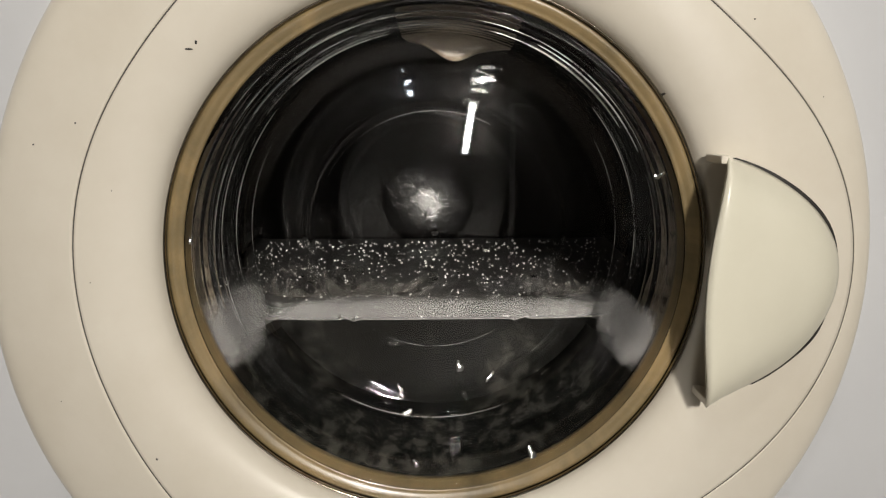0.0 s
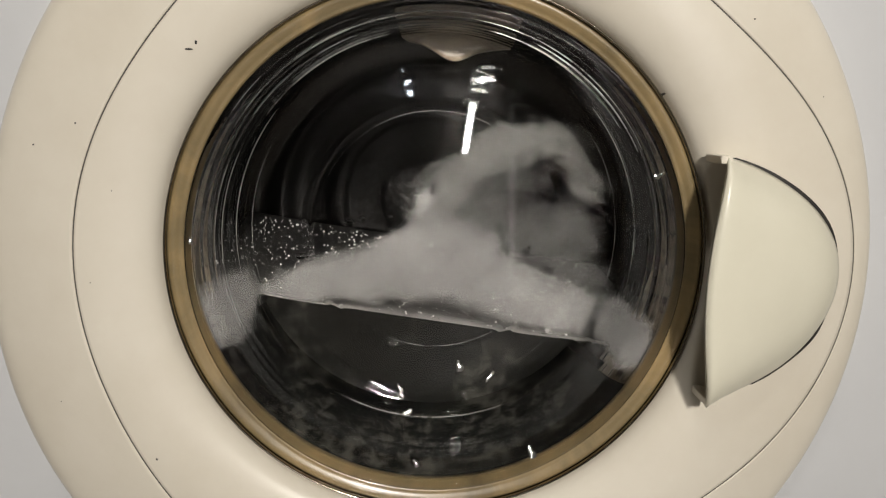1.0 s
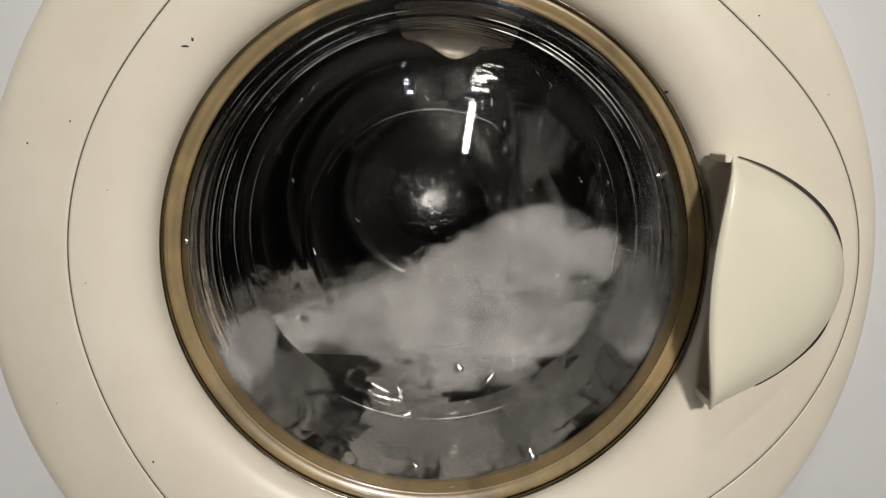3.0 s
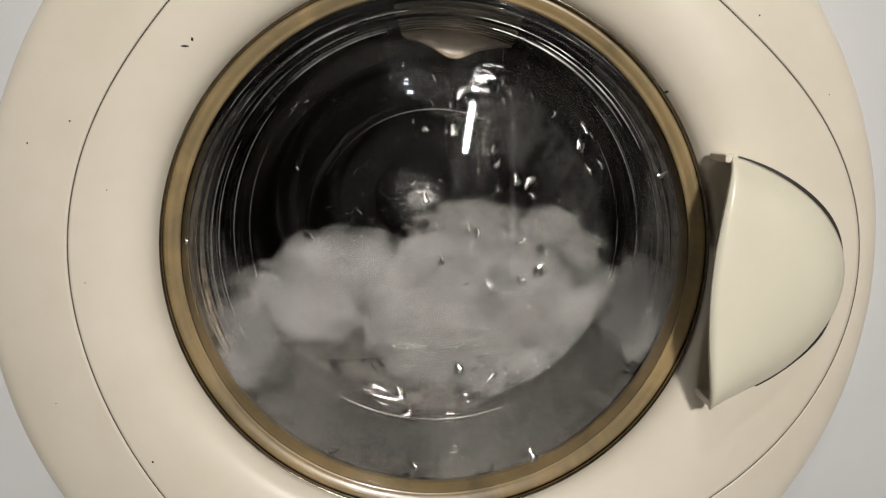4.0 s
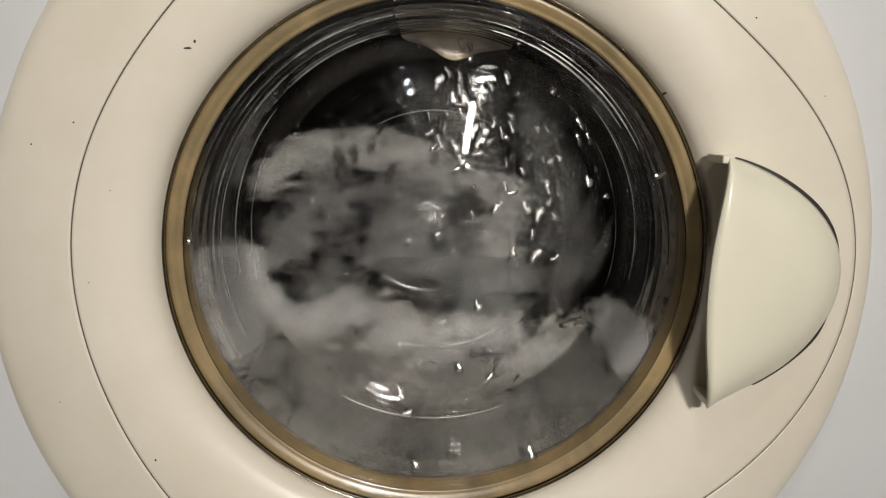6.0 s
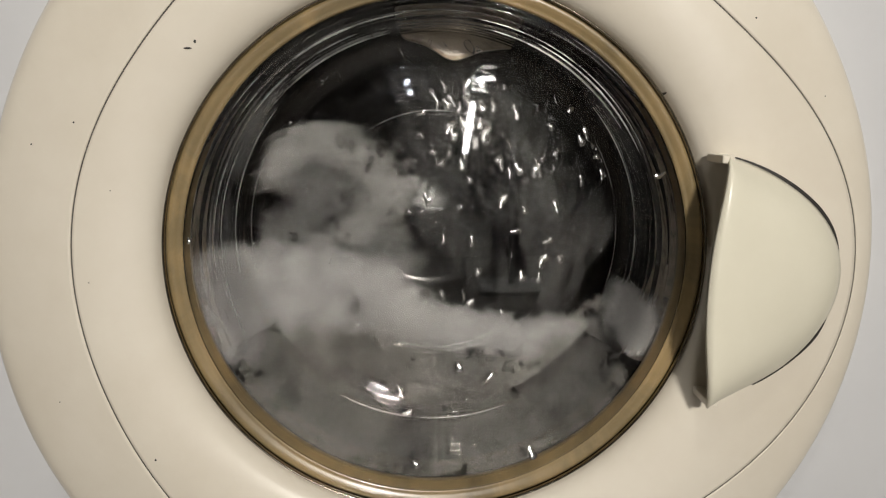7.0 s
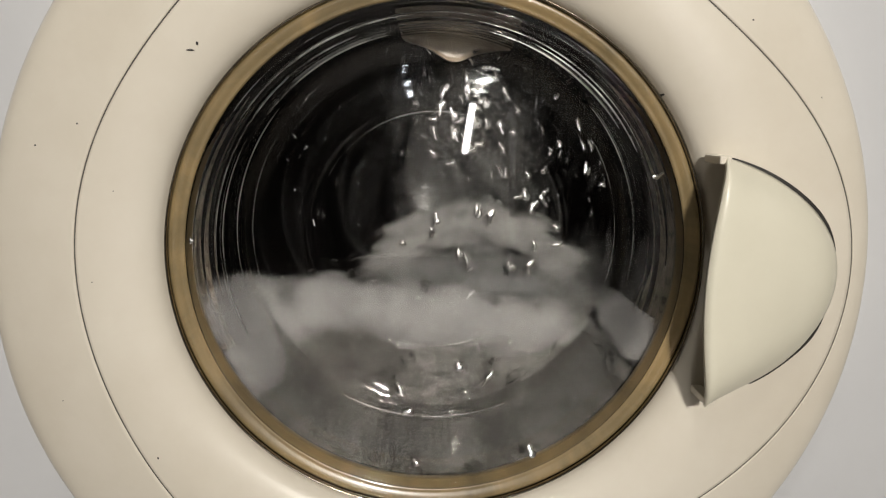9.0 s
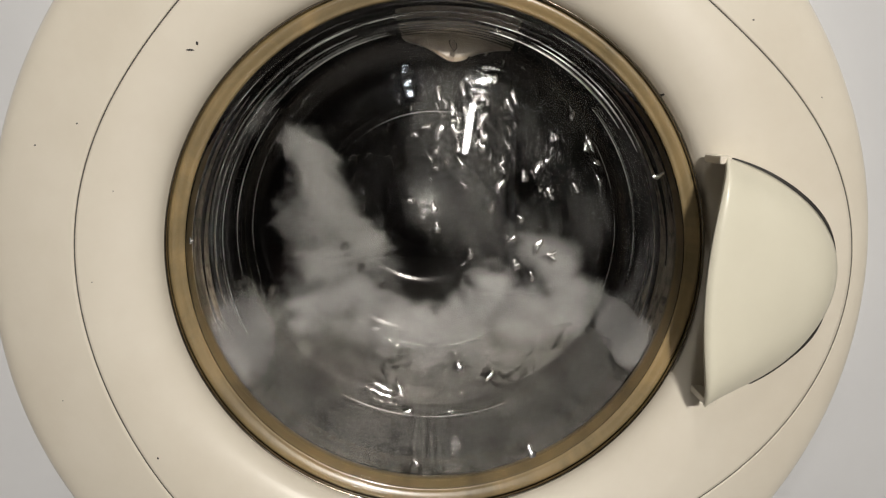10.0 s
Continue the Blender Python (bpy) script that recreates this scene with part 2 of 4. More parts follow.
# ---- room ----
for name, lo, hi, mat, label in (
        ("floor", (-1.6, -2.2, -0.05), (1.6, 0.75, 0.0), TILE, "dim brown tiled floor under the washing machine"),
        ("wall_north", (-1.6, 0.65, 0.0), (1.6, 0.75, 2.5), PAINT, "plain brown painted wall behind the machine"),
        ("wall_south", (-1.6, -2.3, 0.0), (1.6, -2.2, 2.5), PAINT, "plain brown painted wall opposite the machine"),
        ("wall_west", (-1.7, -2.3, 0.0), (-1.6, 0.75, 2.5), PAINT, "plain brown painted side wall"),
        ("wall_east", (1.6, -2.3, 0.0), (1.7, 0.75, 2.5), PAINT, "plain brown painted side wall"),
        ("ceiling", (-1.7, -2.3, 2.5), (1.7, 0.75, 2.6), PAINT, "plain dark ceiling")):
    tagged(new(name, box(name, lo, hi, mat)), label, name.split("_")[0], kind="structure")

# ---- washing machine ----
machine = tagged(new("washing_machine"), "old cream and white front-loading washing machine, washing", "washing machine")
PANEL = 0.030      # depth of the white front sheet


def outline(a, mean, *waves):
    """A smooth closed outline round the axis: its radius in the direction a."""
    return mean + sum(c * math.cos((k + 1) * a) + q * math.sin((k + 1) * a) for k, (c, q) in enumerate(waves))


def outer_edge(a):
    return outline(a, 0.2602, (-0.0010, -0.0179), (-0.0038, 0.0017), (0.0008, -0.0012))


def seam_edge(a):
    turn = math.remainder(a + 0.25, 2 * math.pi)
    return outline(a, 0.2100, (0.0132, -0.0150), (0.0031, 0.0003), (0.0087, -0.0052), (0.0066, -0.0038)) - 0.0058 * math.exp(-(turn / 0.42) ** 2)


def inner_edge(a):
    return outline(a, 0.1545, (0.0, -0.0112))


CURVE = fine_line([(0.0, 0.019), (0.03, 0.011), (0.10, 0.0055), (0.22, 0.0015), (0.38, 0.0), (0.6, 0.003), (0.82, 0.0085), (0.92, 0.0125), (0.960, 0.0165), (0.985, 0.0225), (1.0, 0.0285)], 0.008)


def front_of(r, a):
    s = (r - inner_edge(a)) / (outer_edge(a) - inner_edge(a))
    return float(np.interp(s, [c[0] for c in CURVE], [c[1] for c in CURVE]))


def ring_sheet(name, inner, outer, mat, steps, turn_in, turn_out):
    """A moulded sheet between two outlines round the axis, its rims turned back by the given depths."""
    verts, seg, m = [], 240, steps + 5
    for i in range(seg):
        a = 2 * math.pi * i / seg
        r0, r1 = inner(a), outer(a)
        line = [(r0 - 0.0004, front_of(r0, a) + turn_in), (r0, front_of(r0, a) + 0.0004)]
        line += [(r0 + 0.0003 + (r1 - r0 - 0.0006) * k / steps, front_of(r0 + 0.0003 + (r1 - r0 - 0.0006) * k / steps, a)) for k in range(steps + 1)]
        line += [(r1, front_of(r1, a) + 0.0004), (r1 + 0.0002, front_of(r1, a) + turn_out)]
        verts += [(r * math.cos(a), y, CZ + r * math.sin(a)) for r, y in line]
    return mesh_of(name, verts, grid_faces(seg, m, True, False, True), mat)


def front_panel():
    """The front sheet with its round opening."""
    verts, seg = [], 240
    for y in (PANEL, PANEL + 0.002):
        for i in range(seg):
            a = 2 * math.pi * i / seg
            c, s = math.cos(a), math.sin(a)
            far = min(0.2975 / abs(c) if abs(c) > 1e-6 else 9, (0.40 / s if s > 0 else 0.43 / -s) if abs(s) > 1e-6 else 9)
            for r in (0.172, 0.24, far):
                verts.append((r * c, y, CZ + r * s))
    n = seg * 3
    faces = grid_faces(seg, 3, True, False, True)
    faces += [tuple(n + k for k in reversed(f)) for f in grid_faces(seg, 3, True, False, True)]
    return mesh_of("front_panel", verts, faces, ENAMEL, False)


part("front_panel", front_panel(), machine, "white enamelled front sheet")
part("side_panel", box("side_panel", (-0.2995, PANEL + 0.003, 0.02), (-0.2975, 0.58, 0.85), GREY), machine)
part("side_panel", box("side_panel", (0.2975, PANEL + 0.003, 0.02), (0.2995, 0.58, 0.85), GREY), machine)
part("top_panel", box("top_panel", (-0.2995, PANEL, 0.851), (0.2995, 0.58, 0.87), ENAMEL, 0.003), machine)
part("back_panel", box("back_panel", (-0.2975, 0.578, 0.02), (0.2975, 0.58, 0.85), GREY), machine)
part("base_plate", box("base_plate", (-0.2975, PANEL + 0.003, 0.0), (0.2975, 0.577, 0.019), GREY), machine)
part("door_surround", ring_sheet("door_surround", lambda a: seam_edge(a) + 0.0008, outer_edge, CREAM, 40, 0.012, 0.002), machine,
     "yellowed cream plastic ring round the door")


# The gap's shade is a dark strip just below the surface.
def seam_mesh():
    verts, seg = [], 300
    for i in range(seg):
        a = 2 * math.pi * i / seg
        for d in (-0.0002, 0.0011):
            r = seam_edge(a) + d
            verts.append((r * math.cos(a), front_of(r, a) + 0.0005, CZ + r * math.sin(a)))
    return mesh_of("seam", verts, grid_faces(seg, 2, True, False, True), SEAM)


part("seam", seam_mesh(), machine, "thin dark strip for the shade in the gap round the door")
door = part("door", ring_sheet("door", inner_edge, seam_edge, CREAM, 34, 0.012, 0.012), machine, "yellowed cream plastic door frame")

# Door glass: a flange, a step and a bowl that reaches into the drum.
inner = fine_line([(0.1444, 0.0185), (0.1436, 0.0160), (0.1424, 0.0150), (0.1404, 0.0172), (0.1368, 0.0250), (0.1330, 0.0330), (0.1312, 0.0400),
                   (0.1285, 0.0560), (0.1266, 0.0690), (0.1242, 0.0748), (0.1192, 0.0785), (0.1130, 0.0808), (0.1070, 0.0817), (0.1000, 0.0820), (0.0900, 0.0820), (0.0860, 0.0820), (0.0840, 0.0820), (0.0820, 0.0820), (0.0600, 0.0820), (0.0300, 0.0820), (0.0005, 0.0820)], 0.0022)
inner = [(r + 0.00035 * math.sin(y * 900) * float(0.018 < y < 0.074), y) for r, y in inner]
outer = [(r + 0.0050 if y < 0.075 else max(0.0005, r + 0.0050 * (r / 0.124) ** 2), y + 0.0045) for r, y in inner]
outer[0] = (0.1446, 0.0215)
outer = [(r, y - 0.0008 * math.exp(-((r - 0.084) / 0.0012) ** 2)) for r, y in outer]
bowl = part("glass_bowl", revolve("glass_bowl", inner + outer[::-1], GLASS, 192, True, sagging=True), door, "clear thick moulded glass with water marks")
bowl.visible_shadow = False
part("trim_ring", revolve("trim_ring", fine_line([(0.1546, 0.0200), (0.1546, 0.0140), (0.1542, 0.0124), (0.1537, 0.0122), (0.1532, 0.0128), (0.1530, 0.0145)], 0.0005), CHROME, 200, sagging=True),
     door, "thin tarnished metal trim")
part("seal_ring", revolve("seal_ring", fine_line([(0.1543, 0.0205), (0.1534, 0.0166), (0.1515, 0.0154), (0.1490, 0.0158), (0.1465, 0.0170), (0.1448, 0.0172), (0.1440, 0.0182), (0.1440, 0.0260), (0.1464, 0.0330)], 0.0008), TAN, 200, sagging=True), door,
     "yellow-brown stained seal round the glass rim")


def ridge_arc(name, r, y, thick, start, end):
    """A thin raised arc on the glass, thinning to its ends, between two angles in degrees."""
    n, verts = max(12, int((end - start) / 2)), []
    for i in range(n):
        a = radians(start + (end - start) * i / (n - 1))
        w = thick * max(0.15, math.sin(math.pi * min(0.99, i / (n - 1))) ** 0.5) if end - start < 359 else thick
        for k in range(6):
            q, d = r + w * math.cos(k * math.pi / 3), w * math.sin(k * math.pi / 3)
            verts.append((q * math.cos(a), y + d, CZ + q * math.sin(a) + sag(y)))
    return mesh_of(name, verts, grid_faces(n, 6, False, True, True), RIDGE)


# Metal arcs added as the reflections along the bowl's edges.
for r, y, thick, start, end in ((0.1398, 0.0172, 0.00022, 118, 196), (0.1358, 0.0262, 0.0006, 96, 148), (0.1340, 0.0305, 0.0003, 25, 80), (0.1322, 0.0345, 0.0007, 26, 64),
                                (0.1318, 0.0365, 0.0003, 110, 185), (0.1304, 0.0412, 0.0006, 33, 76), (0.1298, 0.0450, 0.0003, 150, 205), (0.1280, 0.0545, 0.00045, 102, 142),
                                (0.1270, 0.0620, 0.0003, -12, 40), (0.1262, 0.0665, 0.0003, 140, 192), (0.1188, 0.0776, 0.00014, 148, 196), (0.1188, 0.0776, 0.00012, -18, 30), (0.1250, 0.0725, 0.00015, 240, 292)):
    part("glass_ridge", ridge_arc("glass_ridge", r, y, thick, start, end), bowl, "metal arc for the reflection along a moulded ridge of the glass")
part("mould_ring", ridge_arc("mould_ring", 0.0785, 0.0817, 0.00013, 62, 152), bowl, "fine moulded ring in the glass")
part("mould_ring", ridge_arc("mould_ring", 0.0785, 0.0817, 0.00006, 235, 305), bowl, "fine moulded ring in the glass")

# Handle: a half-moon plate that stands off the door along its grip edge.


def handle_grip(v):
    return 0.1404 + 0.0108 * max(0, 1 - v / 0.55) ** 2 + 0.0075 * max(0, (v - 0.55) / 0.45) ** 2


def handle_rim(v):
    e = max(0.0, 4 * v * (1 - v)) ** (0.72 - 0.12 * v)
    return 0.1535 + 0.0020 * (1 - v) + 0.0725 * e


def handle_mesh():
    n, m, verts = 44, 22, []
    for back in (0, 1):
        for i in range(n):
            v = i / (n - 1)
            x0, x1 = handle_grip(v), handle_rim(v)
            for j in range(m):
                w = j / (m - 1)
                y = -0.030 + 0.026 * w ** 1.25 - 0.003 * math.sin(math.pi * w) * math.sin(math.pi * v)
                y += 0.010 * (abs(2 * v - 1) ** 6) + 0.004 * (w ** 12)
                edge = min(w * 10, (1 - w) * 10, v * 12, (1 - v) * 12, 1)
                y += 0.0014 * (1 - edge) ** 2 + 0.0032 * back
                verts.append((x0 + (x1 - x0) * w, y, CZ + 0.0485 - 0.138 * v))
    k = n * m
    faces = grid_faces(n, m) + [tuple(k + q for q in reversed(f)) for f in grid_faces(n, m)]
    rim = [j for j in range(m)] + [i * m + m - 1 for i in range(1, n)] + [(n - 1) * m + j for j in range(m - 2, -1, -1)] + [i * m for i in range(n - 2, 0, -1)]
    for a, b in zip(rim, rim[1:] + rim[:1]):
        faces.append((b, a, a + k, b + k))
    return mesh_of("handle", verts, faces, HANDLE)


def crescent():
    """A dark strip for the shade along the handle's round edge, wide above and below, closed between."""
    n, verts = 80, []
    for i in range(n):
        v = 0.01 + 0.94 * i / (n - 1)
        wide = 0.0008 + 0.0024 * math.exp(-((v - 0.26) / 0.16) ** 2) + 0.0028 * math.exp(-((v - 0.76) / 0.10) ** 2)
        x, z = handle_rim(v), 0.0485 - 0.138 * v
        for d in (-0.002, wide):
            r, a = math.hypot(x + d, z), math.atan2(z, x + d)
            verts.append((x + d, front_of(r, a) - 0.0006, CZ + z))
    return mesh_of("handle_gap", verts, grid_faces(n, 2, flip=True), DARK)


handle = part("handle", handle_mesh(), door, "smooth ivory half-moon door handle")
part("handle_gap", crescent(), door, "dark strip for the shade at the handle's hinge side")
for z in (0.0470, -0.0865):
    part("hinge_tab", box("hinge_tab", (0.1475, -0.018, CZ + z - 0.0022), (0.1540, 0.004, CZ + z + 0.0022), CREAM, 0.0008), door)

# Specks of dirt and scratches on the plastic.
rng = random.Random(3)


def speck(x, z, w, h):
    r, a = math.hypot(x, z), math.atan2(z, x)
    y, n = front_of(r, a) - 0.0003, 9
    verts = [(x + w * math.cos(6.283 * k / n) * rng.uniform(0.7, 1.2), y, CZ + z + h * math.sin(6.283 * k / n) * rng.uniform(0.7, 1.2)) for k in range(n)]
    lift = [(v[0], front_of(math.hypot(v[0], v[2] - CZ), math.atan2(v[2] - CZ, v[0])) - 0.0003, v[2]) for v in verts]
    return mesh_of("speck", lift + [(x, y - 0.0003, CZ + z)], [(n, (k + 1) % n, k) for k in range(n)], DARK)


for x, z, w, h in ((-0.2165, 0.0545, 0.0006, 0.0006), (-0.1915, 0.0660, 0.0006, 0.0005), (-0.1610, -0.1235, 0.0006, 0.0007), (0.1255, 0.0815, 0.0008, 0.0008),
                   (0.1690, 0.1205, 0.0006, 0.0006), (-0.1300, 0.1040, 0.0022, 0.0005), (-0.1262, 0.1075, 0.0007, 0.0011), (-0.1900, -0.0200, 0.0004, 0.0004),
                   (-0.2140, -0.0900, 0.0004, 0.0004), (-0.1750, 0.0300, 0.0003, 0.0004), (0.1010, -0.1800, 0.0004, 0.0004), (0.2120, 0.0800, 0.0004, 0.0004)):
    part("speck", speck(x, z, w, h), door if math.hypot(x, z) < 0.2 else machine, "dark speck of dirt")

# Rubber bellows between the door and the drum, with its flap at the top.
bellows = fine_line([(0.1700, 0.0240), (0.1680, 0.0330), (0.1560, 0.0345), (0.1540, 0.0400), (0.1600, 0.0450), (0.1680, 0.0480), (0.1690, 0.0560), (0.1620, 0.0600),
                     (0.1590, 0.0660), (0.1600, 0.0780), (0.1660, 0.0840), (0.1670, 0.0920), (0.1620, 0.0980), (0.1610, 0.1100), (0.1680, 0.1200)], 0.0012)
gasket = part("gasket", revolve("gasket", bellows, RUBBER, 200, sagging=True), machine, "grey rubber door gasket with mould stains")


def flap_mesh():
    n, m, verts = 60, 14, []
    for back in (0, 1):
        for i in range(n):
            x = -0.030 + 0.094 * i / (n - 1)
            q = (x - 0.017) / 0.047
            low = 0.1190 - 0.0120 * math.exp(-((x - 0.012) / 0.015) ** 2) - 0.0045 * math.exp(-((x - 0.035) / 0.02) ** 2) + 0.018 * max(0, abs(q) - 0.4) ** 2 + 0.5 * max(0, abs(q) - 0.72) ** 2
            top = math.sqrt(0.160 ** 2 - x * x)
            for j in range(m):
                w = j / (m - 1)
                z = low + (max(top, low + 0.004) - low) * w
                y = 0.0955 - 0.018 * w + 0.0012 * math.sin(9 * w) - 0.0015 * math.exp(-(w / 0.1) ** 2) + 0.003 * back
                verts.append((x, y, CZ + z))
    k = n * m
    faces = grid_faces(n, m, flip=True) + [tuple(k + q for q in reversed(f)) for f in grid_faces(n, m, flip=True)]
    faces += [(i * m, (i + 1) * m, (i + 1) * m + k, i * m + k) for i in range(n - 1)]
    return mesh_of("flap", verts, faces, FLAP)


part("flap", flap_mesh(), gasket, "wet beige rubber flap with a drooping lip")
part("tub", revolve("tub", [(0.172, 0.034), (0.22, 0.10), (0.280, 0.105), (0.280, 0.53), (0.001, 0.54)], TUB, 96), machine, "dark outer tub")

# Drum: lip, shell, pressed back with ridges, hub and three lifters.
AXLE = CZ - 0.028   # the drum is set lower than the door to fit the camera's view
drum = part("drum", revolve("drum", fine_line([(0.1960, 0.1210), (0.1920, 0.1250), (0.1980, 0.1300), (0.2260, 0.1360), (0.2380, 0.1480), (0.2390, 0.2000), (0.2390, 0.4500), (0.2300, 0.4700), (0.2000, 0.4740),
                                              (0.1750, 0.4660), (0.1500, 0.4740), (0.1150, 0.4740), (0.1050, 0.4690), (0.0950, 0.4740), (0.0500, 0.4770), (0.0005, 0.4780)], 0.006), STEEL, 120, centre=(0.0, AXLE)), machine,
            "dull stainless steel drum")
part("hub", revolve("hub", fine_line([(0.0560, 0.4776), (0.0500, 0.4758), (0.0360, 0.4745), (0.0180, 0.4742), (0.0005, 0.4742)], 0.002), HUB, 48, centre=(0.0, AXLE)), drum, "steel hub of the drum, its highlight painted in")


def lifter():
    n, m, verts = 10, 16, []
    for i in range(n):
        y = 0.17 + 0.27 * i / (n - 1)
        tall = 0.050 * (1 - abs(2 * i / (n - 1) - 1) ** 4 * 0.7)
        for j in range(m):
            w = -1 + 2 * j / (m - 1)
            verts.append((0.034 * w, y, 0.236 - tall * (1 - abs(w) ** 2.5)))
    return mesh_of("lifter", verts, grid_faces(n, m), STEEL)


paddle = lifter()
for k in range(3):
    ob = part("lifter", paddle, drum, "ridged steel lifter")
    ob.matrix_basis = Matrix.Translation((0, 0, AXLE)) @ Matrix.Rotation(2 * math.pi * k / 3 + 0.5, 4, "Y")

# ---- lamps of the room, seen mirrored in the glass ----


def wall_lamp(x, z, w, h, lean, mat, label):
    """A small lamp with a backplate on the wall opposite the machine."""
    ob = tagged(new("wall_lamp", box("wall_lamp", (-w / 2 - 0.008, -0.012, -h / 2 - 0.008), (w / 2 + 0.008, 0.0, h / 2 + 0.008), GREY, 0.003)), label, "lamp", "lamps on the wall")
    part("diffuser", box("diffuser", (-w / 2, 0.0005, -h / 2), (w / 2, 0.016, h / 2), mat, min(w, h) * 0.3), ob, "glowing diffuser")
    ob.matrix_world = pose(x, -2.187, z, 0, lean, 0)


wall_lamp(0.172, 0.486, 0.022, 0.185, 9, LED, "slim white light bar, switched on, on the wall")
wall_lamp(0.218, 0.642, 0.070, 0.022, 4, LED, "short white lamp, switched on, on the wall")
wall_lamp(0.215, 0.676, 0.060, 0.010, 4, LED, "short white lamp, switched on, on the wall")
wall_lamp(-0.045, 0.621, 0.018, 0.018, 0, DIM_LED, "small bluish spot lamp, switched on, on the wall")
wall_lamp(-0.061, 0.667, 0.016, 0.013, 0, DIM_LED, "small bluish spot lamp, switched on, on the wall")


# Unseen housings, added for the two assumed lights on the machine.
added_floor_lamp = tagged(new("added_floor_lamp"), "slim grey floor lamp, added as an unseen housing for the side light", "lamp")
part("base", box("base", (0.17, -1.76, 0.0), (0.37, -1.56, 0.015), GREY, 0.004), added_floor_lamp)
part("pole", box("pole", (0.262, -1.668, 0.015), (0.278, -1.652, 0.99), GREY, 0.003), added_floor_lamp)
part("head", box("head", (0.20, -1.675, 0.985), (0.34, -1.615, 1.065), GREY, 0.006), added_floor_lamp)
added_ceiling_lamp = tagged(new("added_ceiling_lamp"), "plain grey ceiling lamp, added as an unseen housing for the ceiling light", "lamp")
part("stem", box("stem", (-0.157, -1.107, 2.35), (-0.143, -1.093, 2.5), GREY, 0.002), added_ceiling_lamp)
part("shade", box("shade", (-0.24, -1.19, 2.315), (-0.06, -1.01, 2.35), GREY, 0.006), added_ceiling_lamp)

# ---- water and foam ----


def ease(t, a, b):
    s = min(1, max(0, (t - a) / (b - a)))
    return s * s * (3 - 2 * s)


LEVEL = -0.070     # still water, below the door's axis
water = tagged(new("wash_water"), "dark cloudy wash water in the drum", "water", kind="structure")


FACE = 0.1010       # depth of the water's front behind the glass


def water_face():
    """The water's front behind the glass, below the level, its edges bent down to fit the camera's view."""
    n, m, verts = 120, 40, []
    for i in range(n):
        x = -0.160 + 0.320 * i / (n - 1)
        top = LEVEL - 0.024 * float(np.interp(abs(x), [0.112, 0.158], [0, 1]))
        low = min(top - 0.002, -math.sqrt(max(0, 0.164 ** 2 - x * x)))
        for j in range(m):
            verts.append((x, FACE, top + (low - top) * j / (m - 1)))
    return mesh_of("water_front", verts, grid_faces(n, m), WATER)


SKIN = fine_line([(0.1500, 0.0290), (0.1445, 0.0335), (0.1405, 0.0400), (0.1385, 0.0480), (0.1358, 0.0630), (0.1338, 0.0765), (0.1312, 0.0850), (0.1308, 0.1008)], 0.004)


def round_the_bowl(name, start, end, lift, mat, back=0.0, top=0.0):
    """A stretch of the water's skin round the side of the glass bowl, in degrees about the axis, cut off level at the top where that is given."""
    n = max(6, int(abs(end - start) / 2))
    verts = []
    for i in range(n):
        for r, y in SKIN:
            a0, a1 = radians(start), radians(end)
            if top:
                a0 = math.pi + math.asin(min(0.99, -(top - sag(y)) / r))
                a1 = 3 * math.pi - a0
            a = a0 + (a1 - a0) * i / (n - 1)
            verts.append(((r - lift) * math.cos(a), y, (r - lift) * math.sin(a) + sag(y)))
    faces = grid_faces(n, len(SKIN), flip=True)
    if back:
        k = len(verts)
        verts += [(x * (1 + back), y, z * (1 + back)) for x, y, z in verts]
        faces += [tuple(k + q for q in reversed(p)) for p in faces]
    return mesh_of(name, verts, faces, mat)


def water_top():
    n, m, verts = 80, 60, []
    for i in range(n):
        for j in range(m):
            y = 0.1012 + 0.36 * j / (m - 1)
            half = float(np.interp(y, [0.1, 0.15], [0.160, 0.225]))
            x = half * (-1 + 2 * i / (n - 1))
            z = LEVEL - 0.001 + 0.001 * noise.noise(Vector((x * 30, y * 30, 0))) * min(1, j / 4)
            verts.append((x, y, z))
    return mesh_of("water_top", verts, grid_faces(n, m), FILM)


def ball(bm, at, r, flat=1.0, sub=1):
    out = bmesh.ops.create_icosphere(bm, subdivisions=sub, radius=r)
    for v in out["verts"]:
        v.co = Vector((v.co.x, v.co.y, v.co.z * flat)) + Vector(at)


def soap_film(count):
    """Single bubbles that lie on the water."""
    rng = random.Random(5)
    bm = bmesh.new()
    for _ in range(count):
        y = 0.104 + 0.33 * rng.random() ** 1.15
        half = 0.14 if y < 0.137 else 0.2
        ball(bm, (rng.uniform(-half, half), y, LEVEL + 0.0010), rng.uniform(0.0004, 0.0010) * (0.8 + 3 * (y - 0.1)), 0.9)
    me = bpy.data.meshes.new("bubble_film")
    bm.to_mesh(me)
    bm.free()
    me.polygons.foreach_set("use_smooth", [True] * len(me.polygons))
    me.materials.append(BUBBLE)
    return me


front = part("water_front", water_face(), water)
part("water_side", round_the_bowl("water_side", 210, 330, 0.0, WATER, top=LEVEL - 0.005), water, "dark water round the side of the bowl")
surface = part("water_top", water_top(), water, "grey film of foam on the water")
tagged(part("bubble_film", soap_film(1100), surface, "scattered small bubbles on the water"), kind="stuff")
water.matrix_world = Matrix.Translation((0, 0, CZ))

